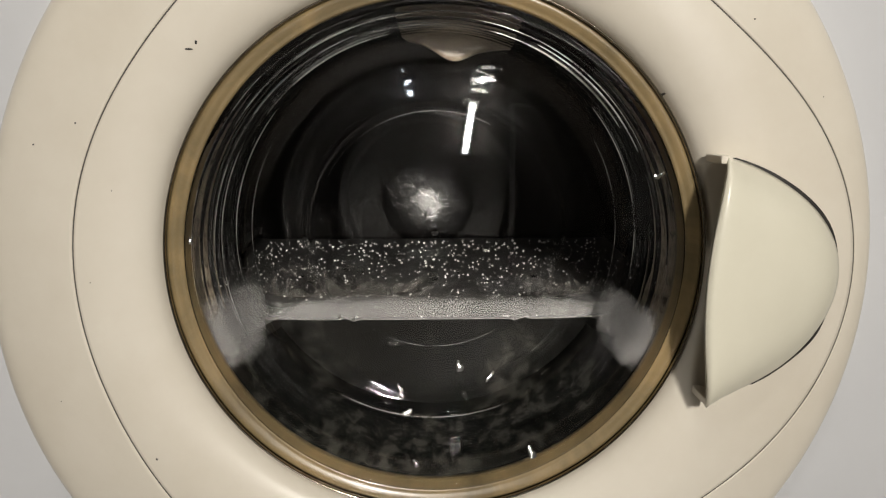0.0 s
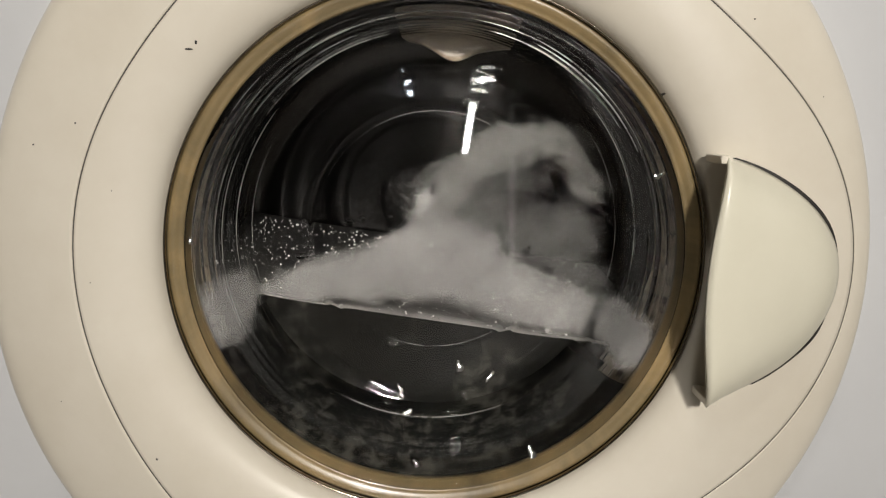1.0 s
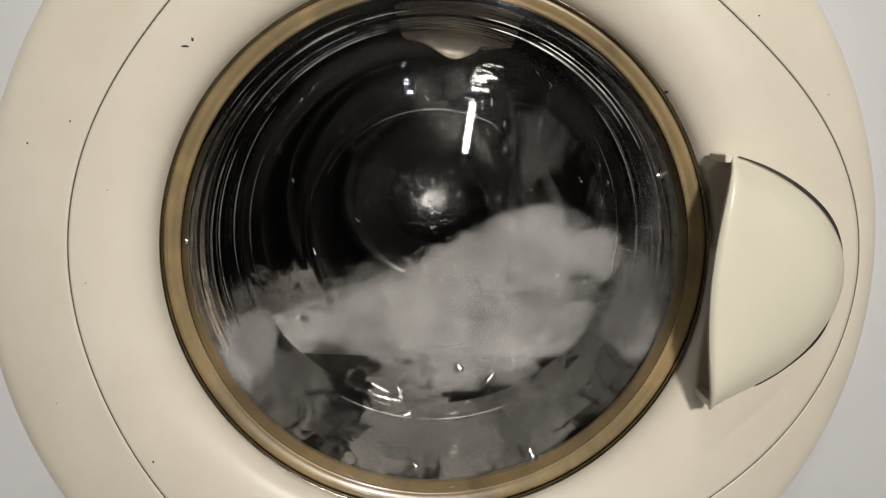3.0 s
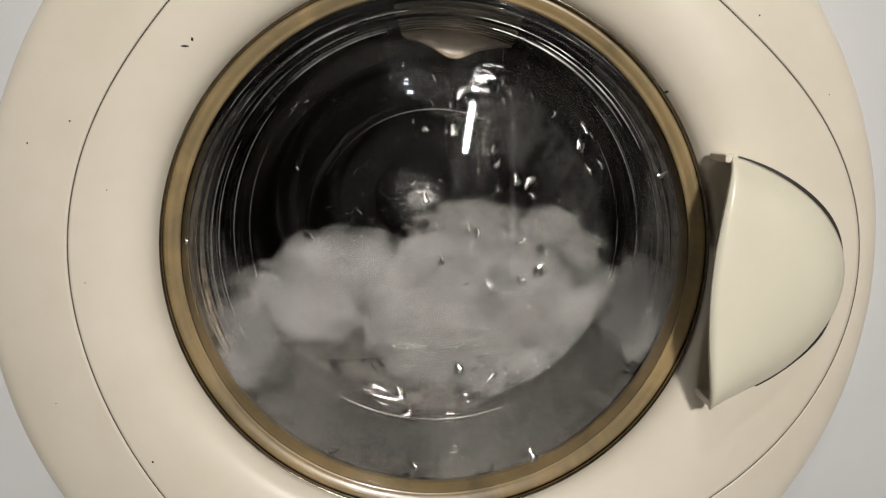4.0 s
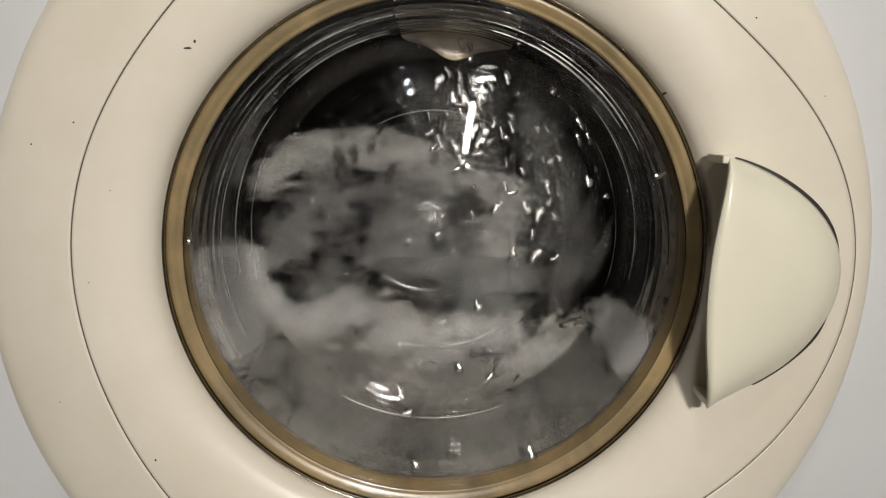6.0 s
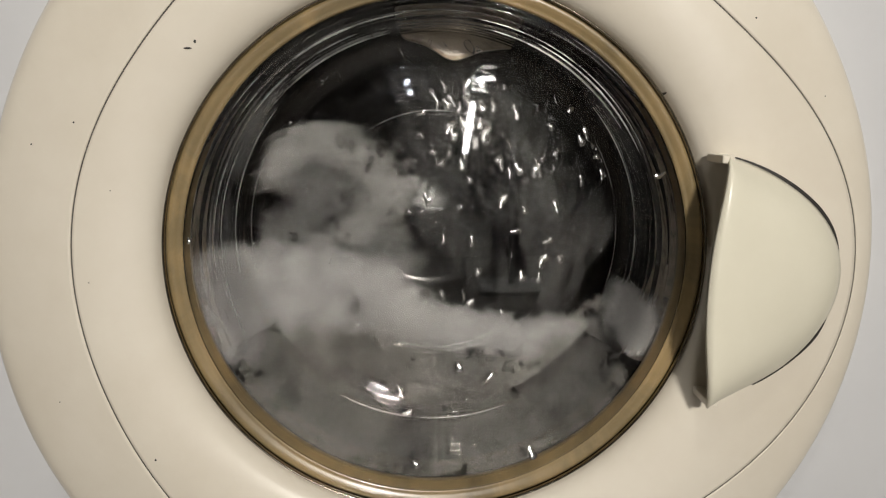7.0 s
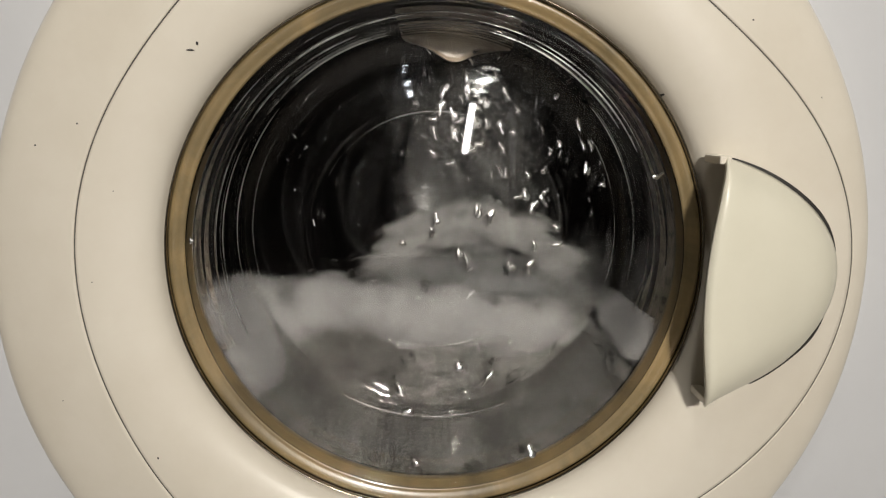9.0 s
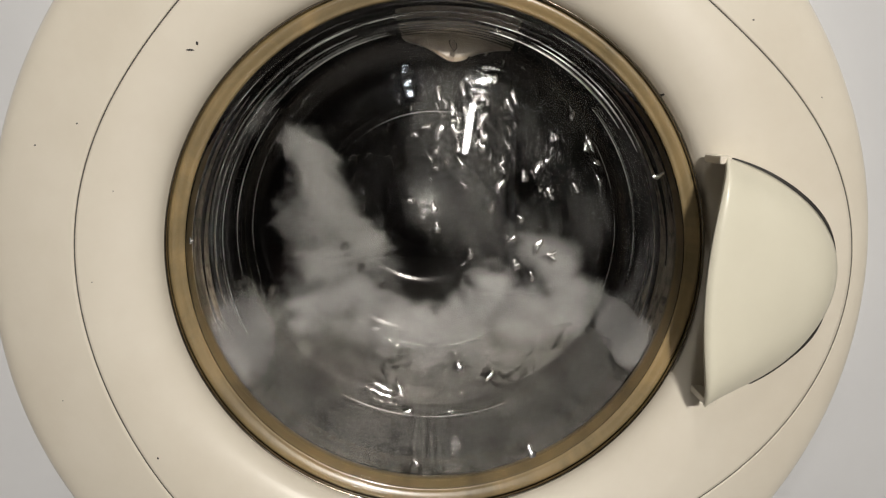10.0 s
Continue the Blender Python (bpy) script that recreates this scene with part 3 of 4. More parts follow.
# Foam along the glass at a number of moments: time, upper edge over nine columns, lower edge over five, in millimetres from the axis.
COLUMNS = (-154, -114, -73, -33, 8, 49, 91, 132, 166)
LOW_COLUMNS = (-154, -73, 8, 91, 166)
STILL = [
    (0, (-54, -51, -49, -49, -50, -50, -50, -55, -67), (-93, -72, -73, -73, -99)),
    (0.3, (-67, -55, -53, -51, -50, -48, -46, -57, -69), (-95, -77, -73, -69, -98)),
    (0.5, (-67, -51, -51, -55, -56, -56, -54, -61, -76), (-97, -73, -78, -75, -98)),
    (0.7, (-73, -39, -43, -49, -56, -60, -63, -71, -82), (-97, -63, -73, -79, -98)),
    (1, (-41, -43, -19, -8, 19, -20, -44, -63, -73), (-79, -51, -60, -78, -103)),
    (1.2, (-56, -61, -39, -25, -16, -16, -22, -47, -73), (-72, -59, -50, -68, -95)),
]
FIRST_TURN = [
    (1.5, (-77, -79, -75, -57, -40, -26, -12, -12, -53), (-91, -100, -62, -50, -98)),
    (1.7, (-79, -79, -75, -74, -44, -4, 7, -1, -21), (-103, -117, -84, -54, -82)),
    (2, (-99, -67, -55, -35, -20, 38, 46, -1, -9), (-124, -84, -109, -85, -61)),
    (2.2, (-91, -79, -55, -27, -16, 38, 66, 23, -25), (-120, -88, -114, -110, -69)),
    (2.5, (-95, -79, -63, -43, -40, 0, 53, -69, -25), (-120, -84, -122, -123, -69)),
    (2.7, (-91, -79, -67, -43, -24, 7, 50, -12, -17), (-120, -88, -126, -123, -86)),
]
TUMBLE = [
    (3.2, (-67, -73, -67, -29, -22, -4, 15, -26, -35), (-101, -90, -135, -140, -86)),
    (3.8, (-43, -67, -67, -16, -20, -16, -20, -40, -53), (-83, -92, -143, -157, -86)),
    (4, (-87, -31, -4, -8, -8, -8, -36, -36, -21), (-99, -92, -135, -144, -86)),
    (4.2, (-43, -7, -4, -4, -12, -16, -40, -36, -13), (-107, -92, -135, -136, -86)),
    (4.5, (-75, -39, -21, -16, -40, -52, -16, 3, -1), (-116, -84, -122, -119, -103)),
    (4.7, (-43, -59, -47, -43, -40, -36, -28, -20, 3), (-107, -92, -109, -110, -86)),
]
CHURN = [
    (5, (-35, -75, -11, 0, -16, -60, -69, -53, 15), (-107, -92, -109, -106, -86)),
    (5.2, (-50, -15, -11, -16, -72, -81, -85, -69, 11), (-107, -104, -109, -114, -86)),
    (5.5, (-15, 23, 42, -20, -84, -101, -89, -81, -61), (-107, -96, -126, -127, -103)),
    (5.7, (-3, -23, -55, -68, -68, -81, -93, -94, -69), (-103, -100, -122, -127, -103)),
    (6.2, (-11, -21, -39, -53, -56, -64, -79, -81, -57), (-105, -92, -111, -114, -98)),
    (6.8, (-19, -19, -23, -39, -44, -48, -65, -69, -45), (-107, -84, -101, -102, -94)),
]
SURGE = [
    (7, (-19, -15, -11, -31, -68, -77, -77, -69, -45), (-99, -88, -97, -102, -86)),
    (7.2, (-11, -23, -31, -39, -56, -60, -52, -45, -41), (-91, -88, -97, -102, -86)),
    (7.5, (-3, -59, -75, 19, -44, -77, -65, -81, 23), (-83, -100, -109, -106, -86)),
    (7.7, (-35, -51, 31, -16, -80, -81, -85, -77, 23), (-83, -88, -97, -106, -86)),
    (8, (24, 16, 8, -27, -72, -85, -77, -69, -69), (-99, -84, -97, -102, -86)),
    (8.2, (-3, -11, -15, -55, -60, -64, -56, -69, -86), (-116, -84, -105, -106, -98)),
]
LAST_TURNS = [
    (8.5, (-15, -63, -59, -55, -16, -20, -60, -81, -78), (-112, -79, -101, -106, -94)),
    (8.7, (-23, -83, -43, -39, -20, -16, -69, -86, -69), (-112, -84, -105, -106, -94)),
    (9, (-43, -39, -39, -51, -48, -60, -65, -81, -61), (-120, -84, -105, -102, -86)),
    (9.2, (-23, 0, -4, -23, -28, -36, -98, -73, -57), (-103, -71, -88, -102, -86)),
    (9.5, (-3, -7, -23, -51, -68, -77, -69, -73, -49), (-103, -71, -97, -106, -86)),
    (9.7, (-39, -47, -51, -31, -36, -44, -77, -81, -69), (-103, -84, -97, -102, -94)),
]
SETTLE = [
    (10, (-58, -71, -19, -51, -68, -20, -8, -81, -65), (-107, -92, -118, -106, -94)),
]
MOMENTS = STILL + FIRST_TURN + TUMBLE + CHURN + SURGE + LAST_TURNS + SETTLE
TIMES = [row[0] for row in MOMENTS]


def edge_at(t, x, lower):
    """Height of the foam's edge at time t over x, in metres from the axis."""
    k = max(0, min(len(TIMES) - 2, int(np.searchsorted(TIMES, t, "right")) - 1))
    f = (t - TIMES[k]) / (TIMES[k + 1] - TIMES[k])
    col = LOW_COLUMNS if lower else COLUMNS
    a, b = (np.interp(x * 1000, col, MOMENTS[q][2 if lower else 1]) for q in (k, k + 1))
    return float(a + (b - a) * min(1, max(0, f))) / 1000


# How thickly the foam stands, from 0 to 1, over the five columns.
THICK = [
    (0, 1, 1, 1, 1, 1), (1.2, 1, 1, 1, 1, 1), (1.5, 0.6, 0.8, 1, 1, 0.8), (2.0, 0.55, 0.22, 0.3, 1, 0.9), (2.2, 0.55, 0.25, 0.4, 1, 0.8),
    (2.5, 0.6, 0.25, 0.65, 0.85, 0.45), (3.2, 0.5, 0.5, 1, 0.9, 0.5), (3.8, 0.5, 0.6, 1, 0.9, 0.5), (4.0, 0.4, 0.9, 1, 0.8, 0.5), (4.5, 0.8, 1, 0.8, 0.6, 0.5),
]
THIN = [
    (5.0, 0.8, 0.6, 0.55, 0.35, 0.6), (5.5, 0.7, 0.55, 0.4, 0.4, 0.6), (6.0, 0.6, 0.5, 0.5, 0.5, 0.5), (6.8, 0.8, 0.8, 0.8, 0.5, 0.4), (7.5, 0.8, 0.65, 0.9, 0.4, 0.3),
    (8.0, 0.7, 0.7, 0.6, 0.4, 0.4), (8.5, 0.7, 0.45, 0.7, 0.5, 0.4), (9.0, 0.7, 0.7, 0.8, 0.6, 0.4), (9.5, 0.7, 0.6, 0.6, 0.5, 0.4), (10.0, 0.7, 0.4, 0.7, 0.7, 0.45),
]


def foam_share(t, x):
    """The share of clumps that stand at the glass over x at time t; the others are drawn under."""
    rows = THICK + THIN
    return float(np.interp(t, [r[0] for r in rows], [np.interp(x * 1000, LOW_COLUMNS, r[1:]) for r in rows]))


def clump_mesh(name, wide, thick, tall, seed, mat, sub=3, rough=0.25):
    bm = bmesh.new()
    bmesh.ops.create_icosphere(bm, subdivisions=sub, radius=1.0)
    for v in bm.verts:
        p = v.co.copy()
        k = 1 + rough * noise.noise(p * 1.4 + Vector((seed * 7.1, 3.3, seed))) + 0.4 * rough * noise.noise(p * 3.7 + Vector((seed, 9.1, 2.0)))
        v.co = Vector((p.x * wide, p.y * thick, p.z * tall)) * k
    me = bpy.data.meshes.new(name)
    bm.to_mesh(me)
    bm.free()
    me.polygons.foreach_set("use_smooth", [True] * len(me.polygons))
    me.materials.append(mat)
    return me


def bubbles_mesh(seed, wide, thick, tall, count):
    rng = random.Random(seed)
    bm = bmesh.new()
    for _ in range(count):
        a, r = rng.uniform(0, 2 * math.pi), 0.75 * math.sqrt(rng.random())
        x, z = r * math.cos(a), r * math.sin(a)
        ball(bm, (x * wide, -thick * math.sqrt(max(0, 1 - r * r)) * 0.9, z * tall), rng.uniform(0.0003, 0.0006))
    me = bpy.data.meshes.new("bubbles")
    bm.to_mesh(me)
    bm.free()
    me.polygons.foreach_set("use_smooth", [True] * len(me.polygons))
    me.materials.append(BUBBLE)
    return me


U, V = 26, 7
rng = random.Random(11)
foam = []
shapes = [clump_mesh("foam_clump", 0.024 + 0.003 * (s % 2), 0.0016, 0.016, s, FOAM if s % 2 else WISP) for s in range(8)]
froth = [bubbles_mesh(s, 0.022, 0.0016, 0.014, 4) for s in range(8)]
for i in range(U):
    for j in range(V):
        k = rng.randrange(8)
        ob = tagged(new("foam_clump", shapes[k]), "soft white soap foam pressed against the glass", "foam", "foam clumps behind the glass")
        if rng.random() < 0.35:
            tagged(part("bubbles", froth[k], ob, "tiny shiny bubbles"), kind="stuff")
        foam.append((ob, -0.156 + 0.318 * (i + 0.5 * (j % 2)) / (U - 0.5), (j + 0.5) / V, rng.uniform(0, 6.28), rng.uniform(0.7, 1.3), rng.random() * 0.92))

milk = []
shapes = [clump_mesh("suds_cloud", 0.046, 0.0012, 0.034, 20 + s, MILK) for s in range(4)]
for k in range(46):
    ob = tagged(new("suds_cloud", shapes[k % 4]), "milky grey suds swirling in the water", "suds", "suds in the water")
    milk.append((ob, rng.uniform(-0.14, 0.145), rng.uniform(-0.165, -0.078), rng.uniform(0, 6.28), rng.uniform(0.6, 1.4)))

side_suds = []
for k in range(16):
    middle = 221 + 98 / 15 * k
    ob = tagged(new("suds_streak", round_the_bowl("suds_streak", middle - 15, middle + 15, 0.0008, THREAD, 0.002)), "milky suds drawn out along the side of the bowl", "suds", "suds round the bowl")
    side_suds.append((ob, middle, rng.uniform(0, 6.28), rng.random()))

# Foam pressed in between the side of the bowl and the gasket.
side_foam = []
for side, middle in ((-1, 197), (1, 343)):
    shapes = [round_the_bowl("foam_clump", middle - 6.5, middle + 6.5, 0.0006 + 0.0002 * k, (FOAM, WISP)[k % 2], 0.002) for k in range(4)]
    for k in range(9):
        ob = tagged(new("foam_clump", shapes[k % 4]), "soft white soap foam pressed against the glass", "foam", "foam clumps behind the glass")
        side_foam.append((ob, side, middle, (k + 0.5) / 9, rng.uniform(0, 6.28)))

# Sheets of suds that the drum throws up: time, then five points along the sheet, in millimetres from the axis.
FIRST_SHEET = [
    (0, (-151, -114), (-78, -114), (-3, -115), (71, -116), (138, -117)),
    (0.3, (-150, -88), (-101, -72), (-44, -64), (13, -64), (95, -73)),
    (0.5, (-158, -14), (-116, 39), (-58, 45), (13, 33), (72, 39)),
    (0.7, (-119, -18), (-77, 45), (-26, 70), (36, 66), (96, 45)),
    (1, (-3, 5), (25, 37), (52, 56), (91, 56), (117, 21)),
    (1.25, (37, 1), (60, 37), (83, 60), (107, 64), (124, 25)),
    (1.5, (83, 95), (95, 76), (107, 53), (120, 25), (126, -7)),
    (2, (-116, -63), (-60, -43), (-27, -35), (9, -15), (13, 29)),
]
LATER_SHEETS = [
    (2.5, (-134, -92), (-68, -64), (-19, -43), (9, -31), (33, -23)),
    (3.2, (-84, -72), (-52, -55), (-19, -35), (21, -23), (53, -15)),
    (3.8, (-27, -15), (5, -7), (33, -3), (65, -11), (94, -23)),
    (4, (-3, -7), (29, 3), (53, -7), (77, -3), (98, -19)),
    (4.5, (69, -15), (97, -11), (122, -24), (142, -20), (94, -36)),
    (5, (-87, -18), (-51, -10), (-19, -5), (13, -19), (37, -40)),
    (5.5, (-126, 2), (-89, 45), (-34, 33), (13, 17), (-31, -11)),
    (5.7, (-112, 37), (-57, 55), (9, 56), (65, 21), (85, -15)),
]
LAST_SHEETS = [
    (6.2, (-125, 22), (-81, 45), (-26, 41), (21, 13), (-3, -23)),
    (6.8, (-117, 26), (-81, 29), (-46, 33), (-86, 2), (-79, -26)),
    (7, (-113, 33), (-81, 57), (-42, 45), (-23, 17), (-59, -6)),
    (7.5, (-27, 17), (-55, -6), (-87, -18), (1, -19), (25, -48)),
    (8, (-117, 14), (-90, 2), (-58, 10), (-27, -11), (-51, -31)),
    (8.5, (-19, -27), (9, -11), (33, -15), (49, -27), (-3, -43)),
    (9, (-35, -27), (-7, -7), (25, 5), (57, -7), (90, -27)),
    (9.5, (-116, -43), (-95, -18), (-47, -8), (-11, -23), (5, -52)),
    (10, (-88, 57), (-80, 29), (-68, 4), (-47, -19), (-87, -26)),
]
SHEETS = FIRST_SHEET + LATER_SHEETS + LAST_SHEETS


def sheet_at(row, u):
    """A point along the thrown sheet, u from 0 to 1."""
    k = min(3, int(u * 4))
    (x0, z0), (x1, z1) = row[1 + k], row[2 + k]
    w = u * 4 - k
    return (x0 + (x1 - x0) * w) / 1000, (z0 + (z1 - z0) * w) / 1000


veils, sheets = [], []
shapes = [clump_mesh("foam_sheet", 0.024, 0.0014, 0.014, 50 + s, LACE) for s in range(5)]
for k in range(40):
    ob = tagged(new("foam_sheet", shapes[k % 5]), "torn sheet of suds thrown up by the drum", "foam", "sheets of suds")
    sheets.append((ob, (k + 0.5) / 40, rng.uniform(-1, 1), rng.uniform(0, 6.28)))
shapes = [clump_mesh("suds_veil", 0.032, 0.0014, 0.028, 70 + s, GAUZE) for s in range(5)]
fills = []
for k in range(30):
    ob = tagged(new("suds_veil", shapes[k % 5]), "thin grey veil of suds hanging below a thrown sheet", "foam", "veils of suds")
    fills.append((ob, rng.random(), rng.random(), rng.uniform(0, 6.28)))
shapes = [clump_mesh("spray_veil", 0.034, 0.002, 0.052, 40 + s, VEIL) for s in range(4)]
for k in range(26):
    ob = tagged(new("spray_veil", shapes[k % 4]), "thin grey sheet of spray thrown up by the drum", "spray", "sheets of spray")
    veils.append((ob, rng.uniform(0, 6.28), rng.random(), rng.random()))

drops = []
shapes = [clump_mesh("water_drop", 0.0013 + 0.0005 * s, 0.0010, 0.0022 + 0.0012 * s, 60 + s, DROP, 2, 0.5) for s in range(4)]
for k in range(34):
    ob = tagged(new("water_drop", shapes[k % 4]), "clear water drop running down behind the glass", "water drop", "drops behind the glass")
    drops.append((ob, rng.uniform(-0.09, 0.12), rng.uniform(0.02, 0.11), rng.uniform(0, 6.28), rng.random()))


def crest_mesh(seed):
    """A thin, wavy thread of water."""
    r, verts, n, m = random.Random(seed), [], 9, 5
    long, thick, bend, side = r.uniform(0.0018, 0.0055), r.uniform(0.00025, 0.0006), r.uniform(-0.0012, 0.0012), r.uniform(-0.4, 0.4)
    for i in range(n):
        v = i / (n - 1)
        w = thick * math.sin(math.pi * min(0.98, max(0.04, v))) ** 0.6 * (1 + 0.5 * math.sin(9 * v + seed))
        for j in range(m):
            a = 2 * math.pi * j / m
            verts.append((bend * math.sin(5 * v + seed) + side * long * (v - 0.5) + w * math.cos(a), w * math.sin(a), long * (v - 0.5)))
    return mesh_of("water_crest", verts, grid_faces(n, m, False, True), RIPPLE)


shapes = [crest_mesh(s) for s in range(14)]
for k in range(110):
    ob = tagged(new("water_crest", shapes[k % 14]), "thin thread of running water, its glint painted in", "water", "threads of running water")
    near = rng.random() < 0.4
    x = rng.gauss(0.035, 0.03) if near else rng.uniform(-0.11, 0.135)
    z = rng.gauss(0.055, 0.022) if near else rng.uniform(-0.02, 0.11)
    drops.append((ob, x, z, rng.uniform(0, 6.28), rng.random()))


def glint_mesh(seed):
    """A small uneven metal flake in place of a lamp reflection on the running water."""
    r = random.Random(seed)
    n, m, verts = 14, 5, []
    long, wide, p1, p2 = r.uniform(0.0014, 0.0046), r.uniform(0.0008, 0.0026), r.uniform(0, 6), r.uniform(0, 6)
    for j in range(m):
        w = j / (m - 1)
        for i in range(n):
            a = 2 * math.pi * i / n
            k = w * (1 + 0.35 * math.sin(2 * a + p1) + 0.25 * math.sin(3 * a + p2))
            verts.append((wide * k * math.cos(a) + 0.3 * long * k * math.sin(a) * math.sin(p1), -0.0005 * (1 - w ** 2), long * k * math.sin(a)))
    return mesh_of("water_glint", verts, grid_faces(m, n, False, True), SHINE)


shapes = [glint_mesh(s) for s in range(12)]
# Metal flakes added as lamp reflections, placed and tilted to fit the view.
for k, (x, y, z, lean) in enumerate(((0.0165, 0.0810, -0.0985, 19), (0.0385, 0.0810, -0.1050, 19), (-0.0240, 0.0810, -0.1140, 20), (-0.0232, 0.0805, -0.1180, 20), (-0.0185, 0.0700, -0.1262, 21),
                                      (-0.0130, 0.0240, -0.1405, 22), (0.0570, 0.0160, -0.1310, 22), (0.1270, 0.0180, 0.0360, 6), (-0.1400, 0.0160, 0.0000, 8))):
    flake = part("water_bead", shapes[(5 * k) % 12], bowl, "metal flake for a lamp reflection in the glass")
    flake.matrix_basis = pose(x, y, CZ + z, -lean, 70 if k in (1, 7) else 0, 4)
glints = []
for k in range(90):
    ob = tagged(new("water_glint", shapes[k % 12]), "metal flake for a lamp reflection on the running water", "water", "swellings of running water")
    near = k < 55
    glints.append((ob, rng.gauss(0.022, 0.011) if near else rng.uniform(-0.02, 0.12), rng.gauss(0.066, 0.017) if near else rng.uniform(-0.03, 0.09), rng.uniform(0, 6.28), rng.random(), near))


def bubble_mesh(seed):
    """Two or three soap bubbles that cling together."""
    r = random.Random(seed)
    bm = bmesh.new()
    for k in range(r.choice((1, 2, 3))):
        ball(bm, (r.uniform(-0.003, 0.003), r.uniform(-0.0005, 0.0005), r.uniform(-0.003, 0.003)), r.uniform(0.0014, 0.0030), 1.1, 3)
    me = bpy.data.meshes.new("soap_bubble")
    bm.to_mesh(me)
    bm.free()
    me.polygons.foreach_set("use_smooth", [True] * len(me.polygons))
    me.materials.append(DROP)
    return me


soap = []
shapes = [bubble_mesh(s) for s in range(6)]
for k in range(9):
    ob = tagged(new("soap_bubble", shapes[k % 6]), "clear soap bubbles clinging to the foam's edge", "bubble", "soap bubbles")
    soap.append((ob, rng.uniform(-0.12, 0.13), rng.uniform(0.004, 0.014), rng.uniform(0, 6.28)))


def inside(x, z, r):
    d = math.hypot(x, z)
    return (x, z) if d < r else (x * r / d, z * r / d)


def behind_glass(x, z, back, spin):
    """The pose of a flat clump behind the glass, kept within the gasket."""
    x, z = inside(x, z, 0.158)
    return pose(x, FACE + back, CZ + z, 0, spin, 0)


def motions():
    still = [0, 0.25, 0.5, 0.75, 1.0, 1.25]
    steps = still + [round(1.5 + 0.25 * k, 2) for k in range(35)]
    # Slosh of the water, in degrees about the drum's axis.
    slosh = [(0, 0), (0.3, -1.5), (0.5, 0), (0.7, 4), (1.0, 9), (1.2, 3), (1.5, -8), (1.75, -8), (2.1, -4), (2.6, 0), (3.4, 2), (4.2, -2), (5.0, 2), (6.0, -1), (7.0, 2), (8.0, 0), (9.0, 2), (10.0, 0)]
    walk(water, [(t, Matrix.Translation((0, 0, CZ)) @ Matrix.Rotation(radians(a), 4, "Y")) for t, a in slosh])
    # The still surface and the front sink to take their straight edges out of view.
    walk(front, [(t, Matrix.Translation((0, 0, -0.026 * ease(t, 1.5, 2.6)))) for t in (0.0, 1.5, 1.8, 2.1, 2.4, 2.6, 10.0)])
    walk(surface, [(t, Matrix.Translation((0, 0, -0.11 * ease(t, 1.1, 1.9)))) for t in (0.0, 1.1, 1.3, 1.5, 1.7, 1.9, 10.0)])
    # The drum starts to turn after a third of a second.
    turn = [(0.0, 0.0), (0.3, 0.0)]
    while turn[-1][0] < 9.99:
        t = min(10.0, turn[-1][0] + 0.2)
        turn.append((t, turn[-1][1] + 200 * (t - turn[-1][0]) * ease(t, 0.2, 1.6)))
    walk(drum, [(t, Matrix.Translation((0, 0, AXLE)) @ Matrix.Rotation(radians(a), 4, "Y") @ Matrix.Translation((0, 0, -AXLE))) for t, a in turn])
    for ob, u, v, phase, pace, order in foam:
        rows = []
        for t in sorted(set(steps + TIMES)):
            stir = ease(t, 0.5, 2.2)
            x = u + 0.010 * stir * math.sin(2.1 * pace * t + phase)
            lo, hi = edge_at(t, x, True), edge_at(t, x, False)
            hi -= 0.011 * (1 - ease(t, 0.3, 1.3))
            span = hi - lo
            z = 0.5 * (lo + hi) + 0.006 * stir - 0.005 * (1 - ease(t, 1.0, 1.5)) + (v - 0.5) * max(0.3 * span, span - 0.024)
            back = 0.0085 - 0.0115 * ease(t, 1.3, 1.9) + 0.0012 * math.sin(phase * 3)
            under = ease(order - foam_share(t, x) ** 2.4, 0.0, 0.06)
            z, back = z + (-0.132 - z) * under, back + 0.012 * ease(under, 0.0, 0.15) + 0.008 * under
            rows.append((t, behind_glass(x, z, back, 25 * stir * math.sin(0.9 * pace * t + phase) + 20 * math.sin(phase))))
        walk(ob, rows)
    for ob, side, middle, v, phase in side_foam:
        rows = []
        for t in sorted(set(steps + TIMES)):
            lo, hi = edge_at(t, 0.154 * side, True) + 0.012, edge_at(t, 0.154 * side, False) - 0.008
            z = lo + (hi - lo) * (v + 0.08 * math.sin(1.7 * t + phase))
            # Nearer to the door than the others, so heights are scaled to fit the view.
            z = min(0.12, max(-0.115, 0.07 + 0.9 * (z - 0.07)))
            up = math.degrees(math.asin(z / 0.150))
            turn = (180 - up if side < 0 else 360 + up) - middle
            rows.append((t, Matrix.Translation((0, 0, CZ)) @ Matrix.Rotation(radians(-turn), 4, "Y")))
        walk(ob, rows)
    for ob, u, v, phase, pace in milk:
        rows = []
        come = 1.9 + 1.4 * pace + (0.9 if u < -0.02 else 0)
        for t in steps:
            x = u + 0.016 * math.sin(0.8 * pace * t + phase)
            z = v + 0.008 * math.cos(1.0 * pace * t + phase)
            back = 0.0750 - 0.0770 * ease(t, come - 0.8, come) + 0.0008 * math.sin(phase)
            rows.append((t, behind_glass(x, z, back, 60 * math.sin(0.35 * pace * t + phase))))
        walk(ob, rows)
    for ob, middle, phase, pace in side_suds:
        come = 2.2 + 1.6 * pace
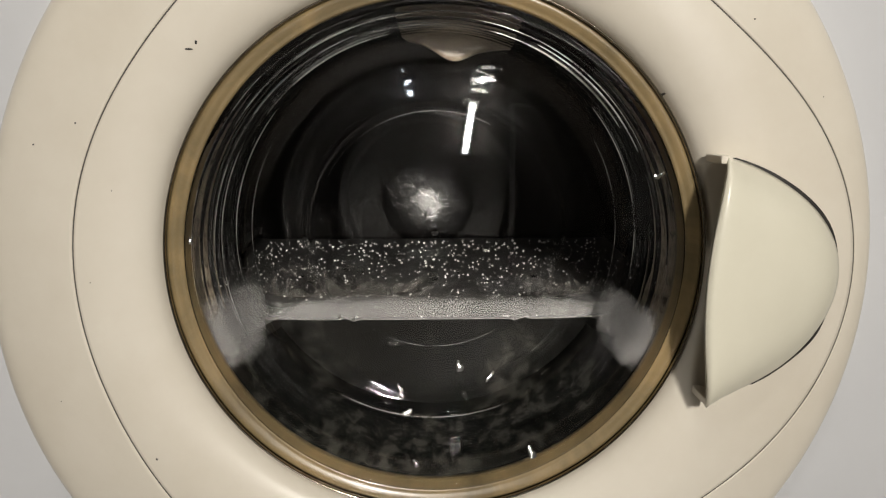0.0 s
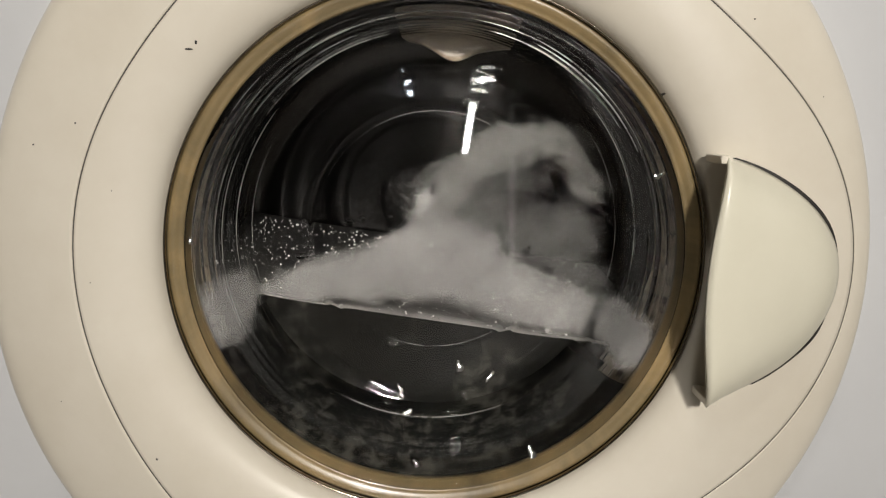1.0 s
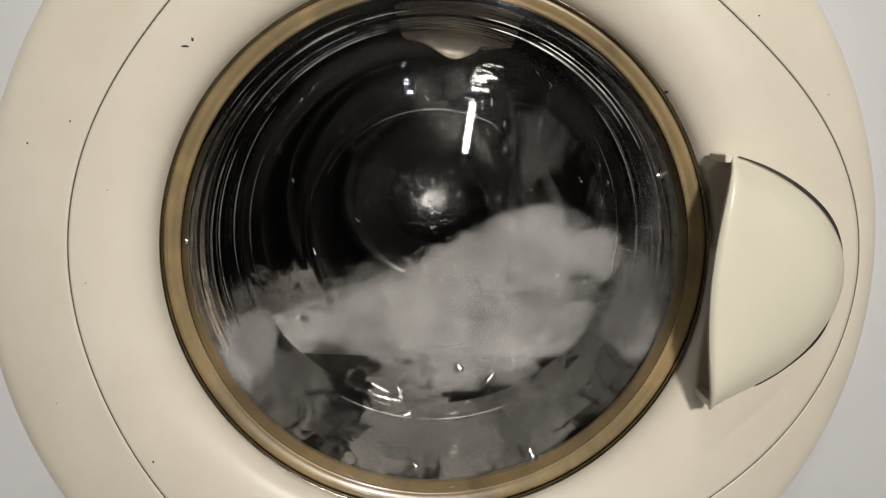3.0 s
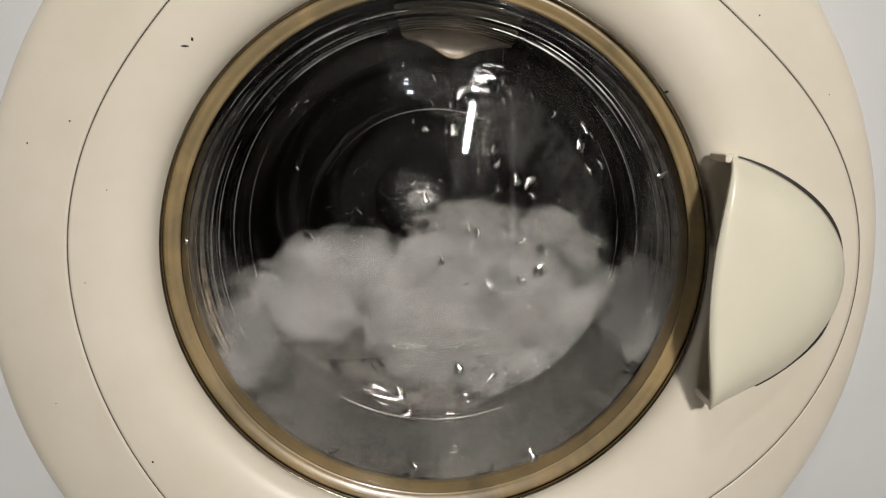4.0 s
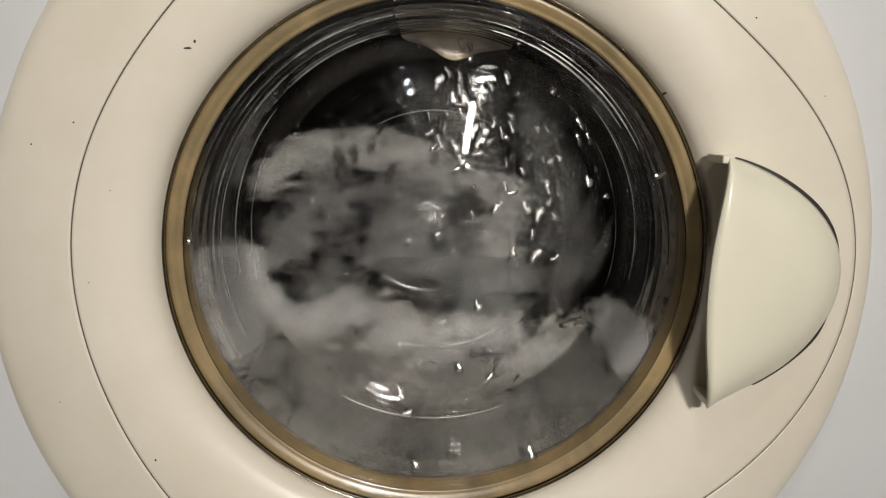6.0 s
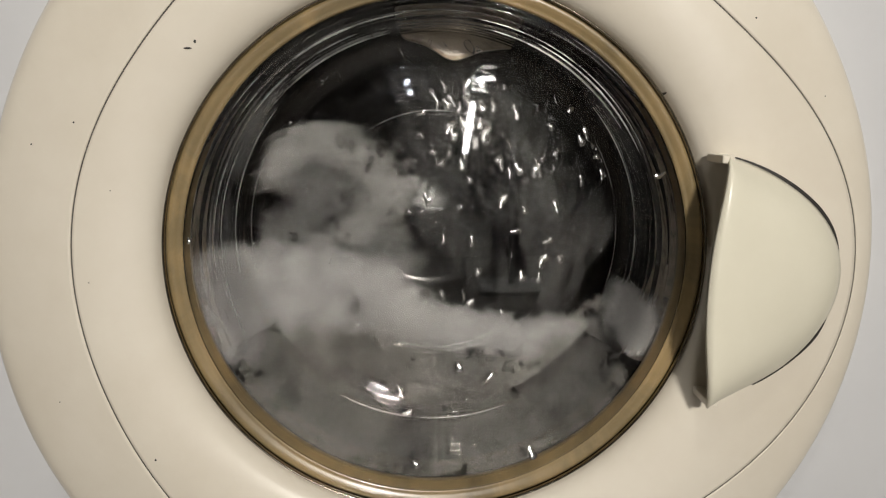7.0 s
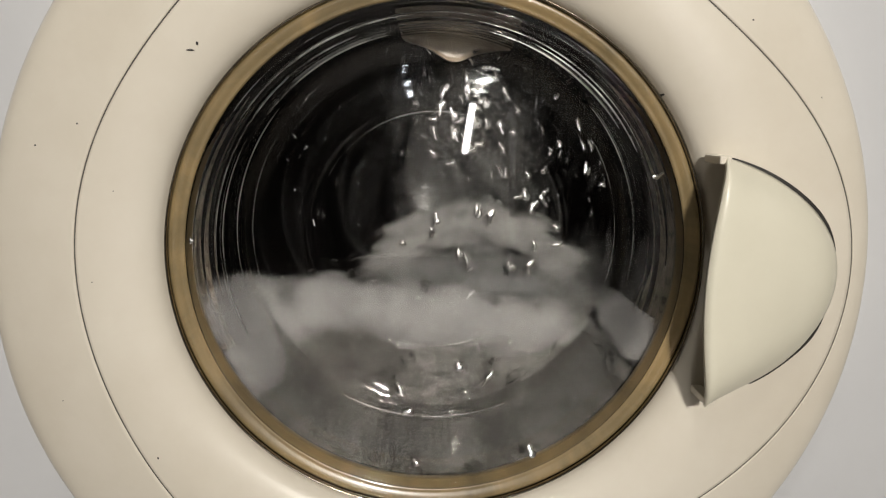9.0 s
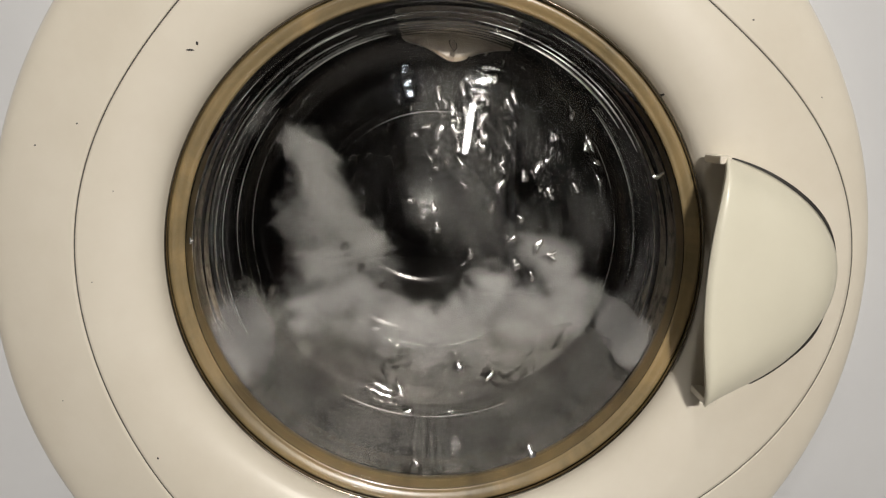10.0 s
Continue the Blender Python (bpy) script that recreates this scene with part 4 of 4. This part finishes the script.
        walk(ob, [(t, Matrix.Translation((0, 0.016 - 0.016 * ease(t, come - 0.6, come), CZ))
                   @ Matrix.Rotation(radians(5 * math.sin(0.6 * t + phase) + 0.4 * (middle - 270) * (1 - ease(t, come - 0.6, come))), 4, "Y")) for t in steps])
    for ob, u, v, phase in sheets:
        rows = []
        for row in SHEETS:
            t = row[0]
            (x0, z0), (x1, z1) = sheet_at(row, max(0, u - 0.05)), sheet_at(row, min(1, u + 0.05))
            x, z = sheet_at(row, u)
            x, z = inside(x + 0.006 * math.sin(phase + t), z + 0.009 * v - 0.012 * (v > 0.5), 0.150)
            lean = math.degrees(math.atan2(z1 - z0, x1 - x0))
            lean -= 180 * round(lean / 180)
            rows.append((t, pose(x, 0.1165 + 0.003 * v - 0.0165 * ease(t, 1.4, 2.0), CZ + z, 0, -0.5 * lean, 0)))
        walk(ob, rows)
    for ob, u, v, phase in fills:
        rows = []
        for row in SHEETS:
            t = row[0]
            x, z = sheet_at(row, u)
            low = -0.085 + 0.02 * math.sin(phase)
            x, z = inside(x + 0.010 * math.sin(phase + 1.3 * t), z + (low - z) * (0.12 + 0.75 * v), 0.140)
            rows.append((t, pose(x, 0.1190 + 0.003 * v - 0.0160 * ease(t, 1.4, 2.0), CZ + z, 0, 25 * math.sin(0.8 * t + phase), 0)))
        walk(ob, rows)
    for ob, phase, a, b in veils:
        rows = []
        for t in steps:
            # Spray streams down the side where the drum throws the water.
            s = ease(t, 1.6 + 3.2 * a, 2.6 + 3.2 * a)
            x = 0.065 + 0.070 * math.cos(phase + 0.3 * t) * (0.6 + 0.5 * b) - 0.02 * a
            z = -0.120 + s * (0.085 + 0.16 * b + 0.03 * math.sin(1.9 * t + 2 * phase))
            x, z = inside(x, z, 0.135)
            rows.append((t, pose(x, 0.118 + 0.05 * a, CZ + z, 0, 30 * math.sin(0.6 * t + phase), 0)))
        walk(ob, rows)
    for ob, u, v, phase in soap:
        rows = []
        for t in sorted(set(steps + TIMES)):
            x = u + 0.006 * math.sin(1.3 * t + phase)
            x, z = inside(x, edge_at(t, x, False) + v, 0.118)
            rows.append((t, pose(x, 0.1200 - 0.0270 * ease(t, 0.9, 1.5), CZ + z, 0, 20 * math.sin(t + phase), 0)))
        walk(ob, rows)
    for ob, u, v, phase, a, near in glints:
        rows = []
        for t in steps:
            come = 2.9 + 1.4 * a
            s = ease(t, come, come + 0.7)
            # Flakes near the light bar's reflection sink and come back.
            if near:
                s *= 1 - 0.8 * ease(math.sin(1.5 * t + 5 * a - 6.0), 0.1 + 0.5 * a, 0.9)
            run = 0.016 * math.sin(2.3 * t + phase)
            x, z = inside(u + 0.004 * math.sin(1.7 * t + phase), -0.115 + s * (v + 0.115 + run), 0.116)
            # Flakes lean so that the side light flashes into the camera's view.
            rows.append((t, pose(x, 0.1080 - 0.0188 * s, CZ + z, -8 + 5 * math.sin(phase + 1.3 * t), 12 * math.sin(phase + t), 3 + 4 * math.cos(phase - t))))
        walk(ob, rows)
    for ob, u, v, phase, a in drops:
        rows = []
        for t in steps:
            s = ease(t, 1.0 + 3.0 * a, 1.8 + 3.0 * a)
            run = 0.02 * math.sin(1.4 * t + phase) - 0.010 * math.sin(2.9 * t + 2 * phase)
            x, z = inside(u + 0.006 * math.sin(1.1 * t + phase), -0.115 + s * (v + 0.115 + run), 0.118)
            rows.append((t, pose(x, 0.1080 - 0.0175 * s, CZ + z, 0, 25 * math.sin(phase + t), 0)))
        walk(ob, rows)


motions()
